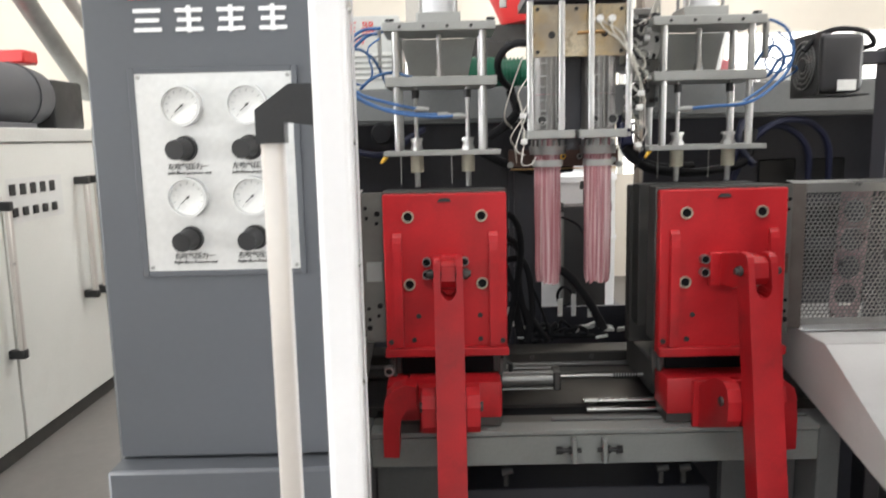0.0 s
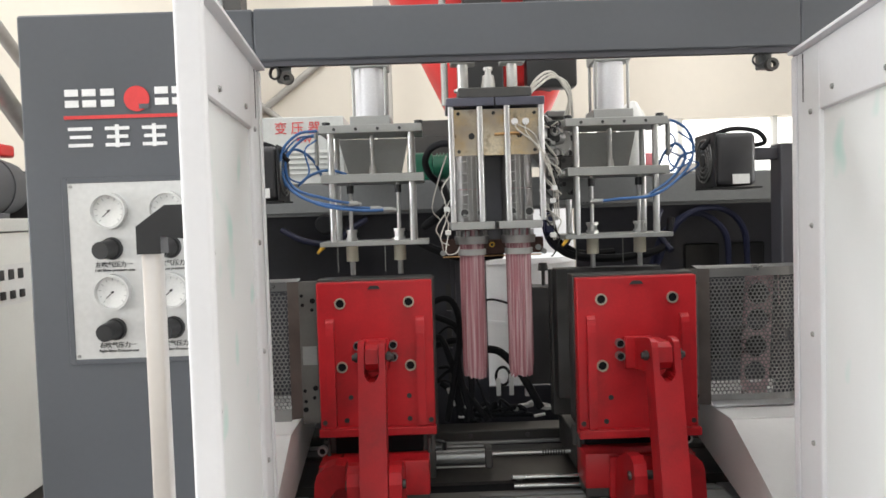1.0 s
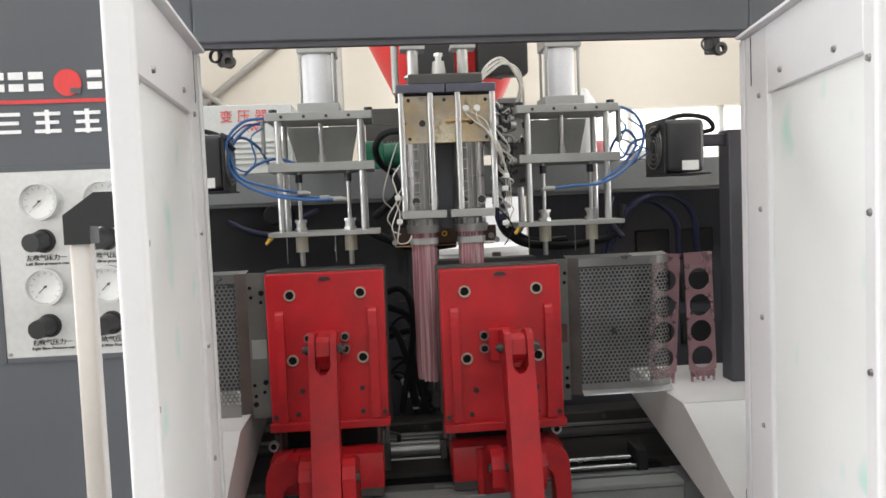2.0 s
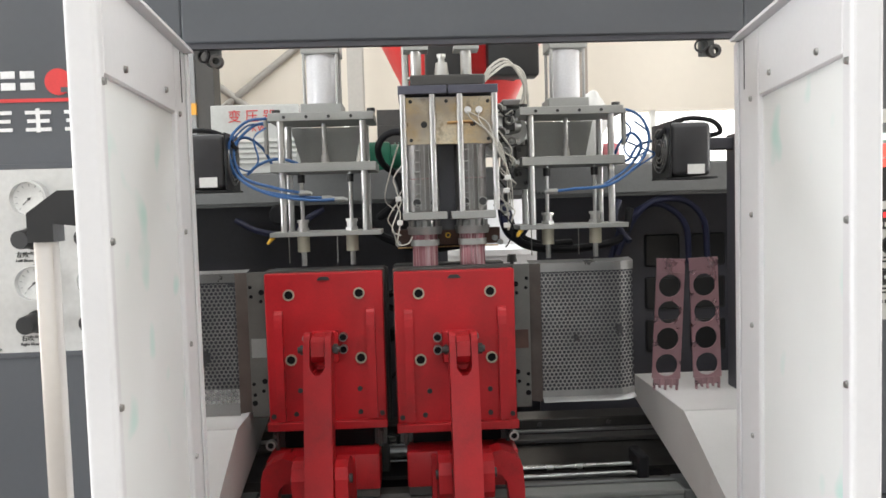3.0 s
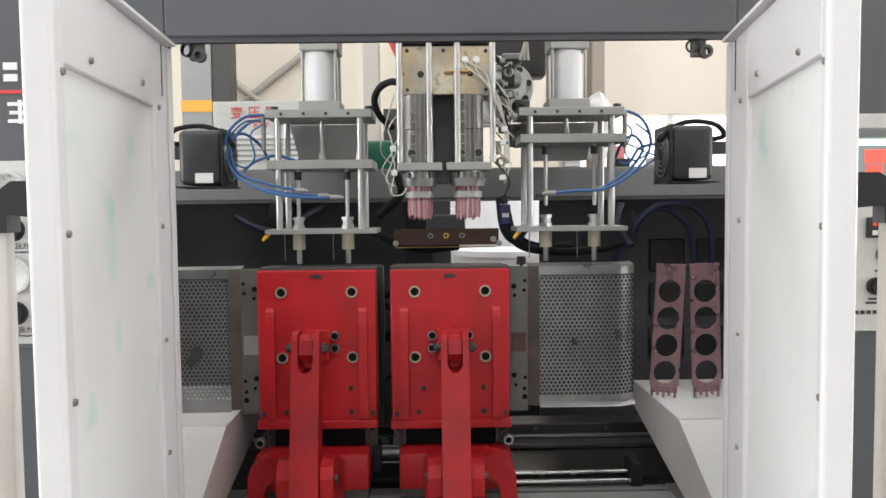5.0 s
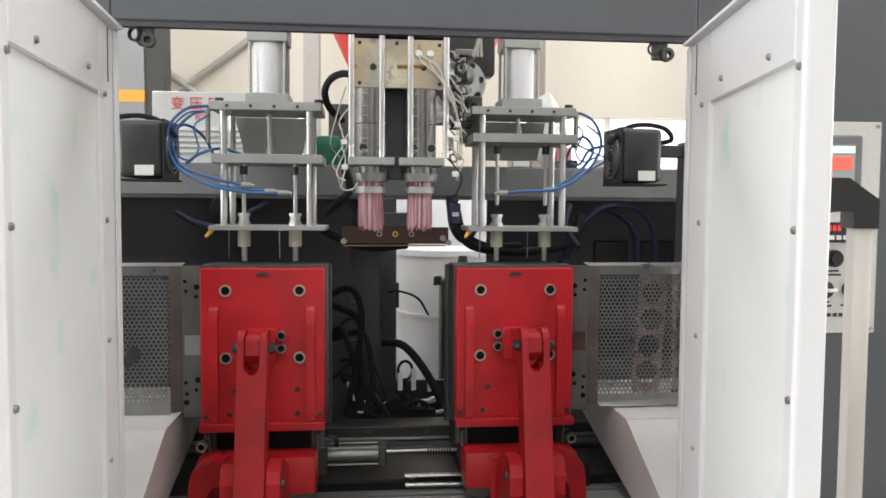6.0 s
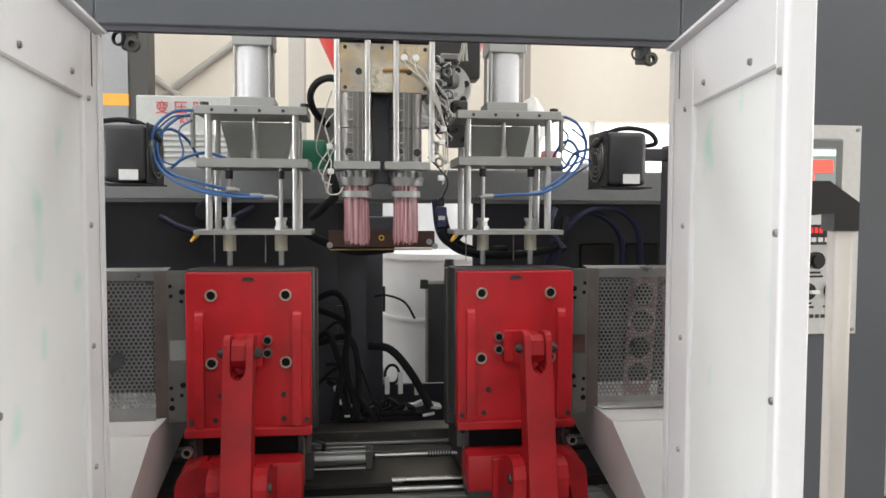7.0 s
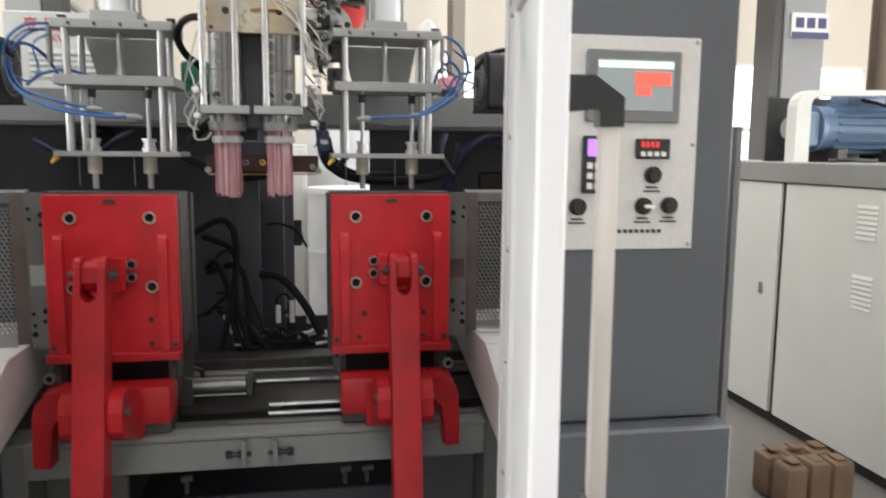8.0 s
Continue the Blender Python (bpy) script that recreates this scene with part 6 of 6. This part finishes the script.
XR = 2.85
rcab = thing("side_cabinet", "long off-white side cabinet with louvred doors and grey top band", "cabinet", (3.3, 3.4, 0))
part("plinth", bx(B(), XR + 0.03, 3.8, 1.9, 5.2, 0.0, 0.055), INK, rcab)
for y0, y1 in ((1.92, 3.385), (3.425, 5.18)):
    dd = part("door", bx(B(), XR, XR + 0.02, y0, y1, 0.06, 1.235, 0.004), CABWHITE, rcab, "off-white cabinet door")
    for k in range(7):
        for zc in (0.72, 1.02):
            b = B()
            prism(b, [(XR, zc + k * 0.022), (XR - 0.006, zc + k * 0.022), (XR, zc + 0.014 + k * 0.022)], "y", y1 - 0.62, y1 - 0.50)
            part("louvre", b, CABWHITE, dd, smooth=False)
    part("latch", bx(B(), XR - 0.012, XR - 0.0005, y0 + 0.10, y0 + 0.125, 0.66, 0.72, 0.003), STEEL, dd)
part("body", bx(B(), XR + 0.021, 3.8, 1.9, 5.2, 0.056, 1.238), DARKSTEEL, rcab)
part("top_band", bx(B(), XR - 0.012, 3.82, 1.88, 5.22, 1.24, 1.338, 0.004), CABBAND, rcab)
rm = thing("motor", "blue electric motor lying behind a white belt guard frame", "motor", (3.5, 3.72, 1.34))
b = B()
cy(b, (3.24, 3.74, 1.515), (3.78, 3.74, 1.515), 0.118, seg=32)
mb2 = part("housing", b, BLUEMOTOR, rm)
for k in range(18):
    an = math.pi * 2 * k / 18
    b = B()
    bx(b, -0.20, 0.20, -0.004, 0.004, 0.117, 0.136)
    b.transform(Matrix.Translation((3.50, 3.74, 1.515)) @ Matrix.Rotation(an, 4, "X"))
    part("fin", b, BLUEMOTOR, mb2, smooth=False)
b = B()
cy(b, (3.205, 3.74, 1.515), (3.2395, 3.74, 1.515), 0.128, 0.120, seg=32)
part("end_bell", b, BLUEMOTOR, rm)
b = B()
cy(b, (3.7805, 3.74, 1.515), (3.90, 3.74, 1.515), 0.140, 0.130, seg=32)
part("fan_cowl", b, BLUEMOTOR, rm)
part("terminal_box", bx(B(), 3.36, 3.58, 3.64, 3.80, 1.640, 1.700, 0.012, 2), BLUEMOTOR, rm)
part("coupling_box", bx(B(), 3.10, 3.2045, 3.64, 3.80, 1.42, 1.60, 0.02, 2), PALEBLUE, rm, "pale blue coupling box")
part("pulley", cy(B(), (3.06, 3.72, 1.515), (3.0985, 3.72, 1.515), 0.055, seg=24), STEEL, rm)
b = B()
hose(b, [(3.46, 3.63, 1.655), (3.40, 3.58, 1.66), (3.56, 3.55, 1.61), (3.66, 3.55, 1.50), (3.69, 3.56, 1.348)], 0.009)
part("cable", b, RUBBER, rm)
for x0, x1 in ((3.30, 3.36), (3.62, 3.68)):
    part("foot", bx(B(), x0, x1, 3.62, 3.86, 1.3385, 1.41, 0.004), DARKSTEEL, rm)
bg = thing("belt_guard", "white arched belt guard frame on the side cabinet", "guard", (3.03, 3.69, 1.34))
arch = [(2.975, 1.3385), (2.975, 1.62), (2.985, 1.655), (3.01, 1.685), (3.05, 1.700), (3.82, 1.715), (3.82, 1.690), (3.09, 1.672), (3.065, 1.655), (3.055, 1.63), (3.055, 1.3385)]
b = B()
prism(b, arch, "y", 3.52, 3.60)
part("hood", b, CABWHITE, bg, smooth=False)
part("back_sheet", bx(B(), 3.06, 3.84, 3.90, 3.92, 1.3385, 1.688), DARKSTEEL, bg, "dark back sheet")
b = B()
hose(b, [(3.20, 3.56, 1.345), (3.30, 3.50, 1.352), (3.44, 3.55, 1.347), (3.52, 3.60, 1.352)], 0.010)
part("rag", b, DARKSTEEL, bg)

# ---- bundle of kraft rolls on the floor ----
kb = thing("carton_bundle", "bundle of brown kraft cardboard rolls on the floor", "cartons", (2.48, 2.58, 0))
rk = random.Random(7)
for i in range(3):
    for k in range(2):
        x, y = 2.38 + i * 0.100, 2.56 + k * 0.13
        b = B()
        bx(b, x - 0.047, x + 0.047, y - 0.055, y + 0.055, 0.001, 0.185 + rk.uniform(-0.015, 0.02), 0.020, 2)
        for v in b.verts:
            v.co += Vector((1, 1, 0.6)) * 0.007 * noise.noise(v.co * 16)
        ro = part("roll", b, KRAFT, kb)
        part("flap", bx(B(), x - 0.024, x + 0.026, y - 0.035, y + 0.03, 0.190, 0.199, 0.004), KRAFT, ro)
solid("litter", bx(B(), -1.30, -1.20, 2.62, 2.70, 0.001, 0.02, 0.006), material("pink_scrap", (0.5, 0.2, 0.15), 0.5), "pink scrap of plastic on the floor", "scrap")


# ---- what moves ----
def motions():
    def at(ob, dx=0.0, dy=0.0, dz=0.0, rx=0.0):
        o = ob.location.copy()
        return pose(o.x + dx, o.y + dy, o.z + dz, rx)
    # the right carriage slides under the die and back
    xs = ((0.0, 0.0), (0.6, 0.0), (1.0, -0.002), (1.25, -0.022), (1.5, -0.070), (1.75, -0.150), (2.1, -0.262), (2.5, -0.330), (2.8, -0.346), (3.0, -0.346), (4.6, -0.346), (5.0, -0.338), (5.3, -0.290),
          (5.5, -0.218), (5.75, -0.120), (6.0, -0.034), (6.25, -0.004), (6.5, 0.003), (7.0, 0.005), (8.0, 0.006))
    walk(car_r, [(t, at(car_r, d)) for t, d in xs])
    ys = ((0.0, -0.045), (0.5, -0.080), (1.0, -0.096), (1.5, -0.100), (2.2, -0.098), (2.8, -0.065), (3.0, -0.058), (3.5, -0.022), (4.0, -0.012), (5.5, -0.009), (6.0, -0.002), (8.0, -0.002))
    walk(platen_r, [(t, pose(0, d, 0)) for t, d in ys])
    walk(fm_r, [(t, pose(0, d, 0)) for t, d in ys])
    walk(bk_r, [(t, pose(0, -d, 0)) for t, d in ys])
    walk(arm_r, [(t, pose(0, d, 0)) for t, d in ys])
    # the die head lifts away from the cut tubes, then sinks again
    zs = ((0.0, 0.0), (3.9, 0.0), (4.05, 0.003), (4.2, 0.018), (4.5, 0.072), (4.9, 0.126), (5.3, 0.138), (5.6, 0.138), (7.1, 0.137), (7.3, 0.131), (7.5, 0.118), (7.75, 0.095), (8.0, 0.073))
    walk(dh, [(t, at(dh, dz=d)) for t, d in zs])
    # first tubes: grow a little, are caught by the mould and leave with it
    walk(parison_old, [(0.0, at(parison_old, dz=0.042)), (0.5, at(parison_old, dz=0.022)), (1.0, at(parison_old, dz=0.004)), (1.5, at(parison_old, dz=-0.018)), (1.9, at(parison_old, dz=-0.03)), (3.9, at(parison_old, dz=-0.05)), (4.2, at(parison_old, dz=-0.058)),
                       (4.6, at(parison_old, dz=-0.142))] + [(t, at(parison_old, dx=d + 0.346, dz=-0.142)) for t, d in xs if t > 4.7])
    # next tubes: ride up with the die and grow downwards
    walk(parison_new, [(t, at(parison_new, dz=d)) for t, d in ((0.0, 0.03), (3.9, 0.03), (4.2, 0.04), (4.5, 0.045), (4.9, 0.03), (5.3, 0.003), (5.5, -0.002), (6.0, -0.014), (6.5, -0.026), (7.0, -0.042), (7.5, -0.070), (8.0, -0.120))])
    # the moulded strips are drawn along by the carriage and pushed back
    for st in (strip_a, strip_b):
        walk(st, [(t, at(st, d)) for t, d in ((0.0, 0.13), (1.0, 0.128), (1.25, 0.105), (1.5, 0.062), (1.75, 0.02), (2.0, 0.0), (5.0, 0.002), (5.3, 0.018), (5.5, 0.045), (5.75, 0.080), (6.0, 0.106), (6.3, 0.120), (8.0, 0.122))])
    # the sliding plate of the right blow station
    walk(mid_r, [(t, pose(0, 0, d)) for t, d in ((0.0, 0.0), (3.7, 0.0), (4.0, 0.018), (4.2, 0.040), (4.6, 0.064), (5.0, 0.066), (6.5, 0.066), (6.7, 0.05), (6.9, 0.020), (7.0, 0.012), (7.3, 0.002), (8.0, 0.0))])


motions()
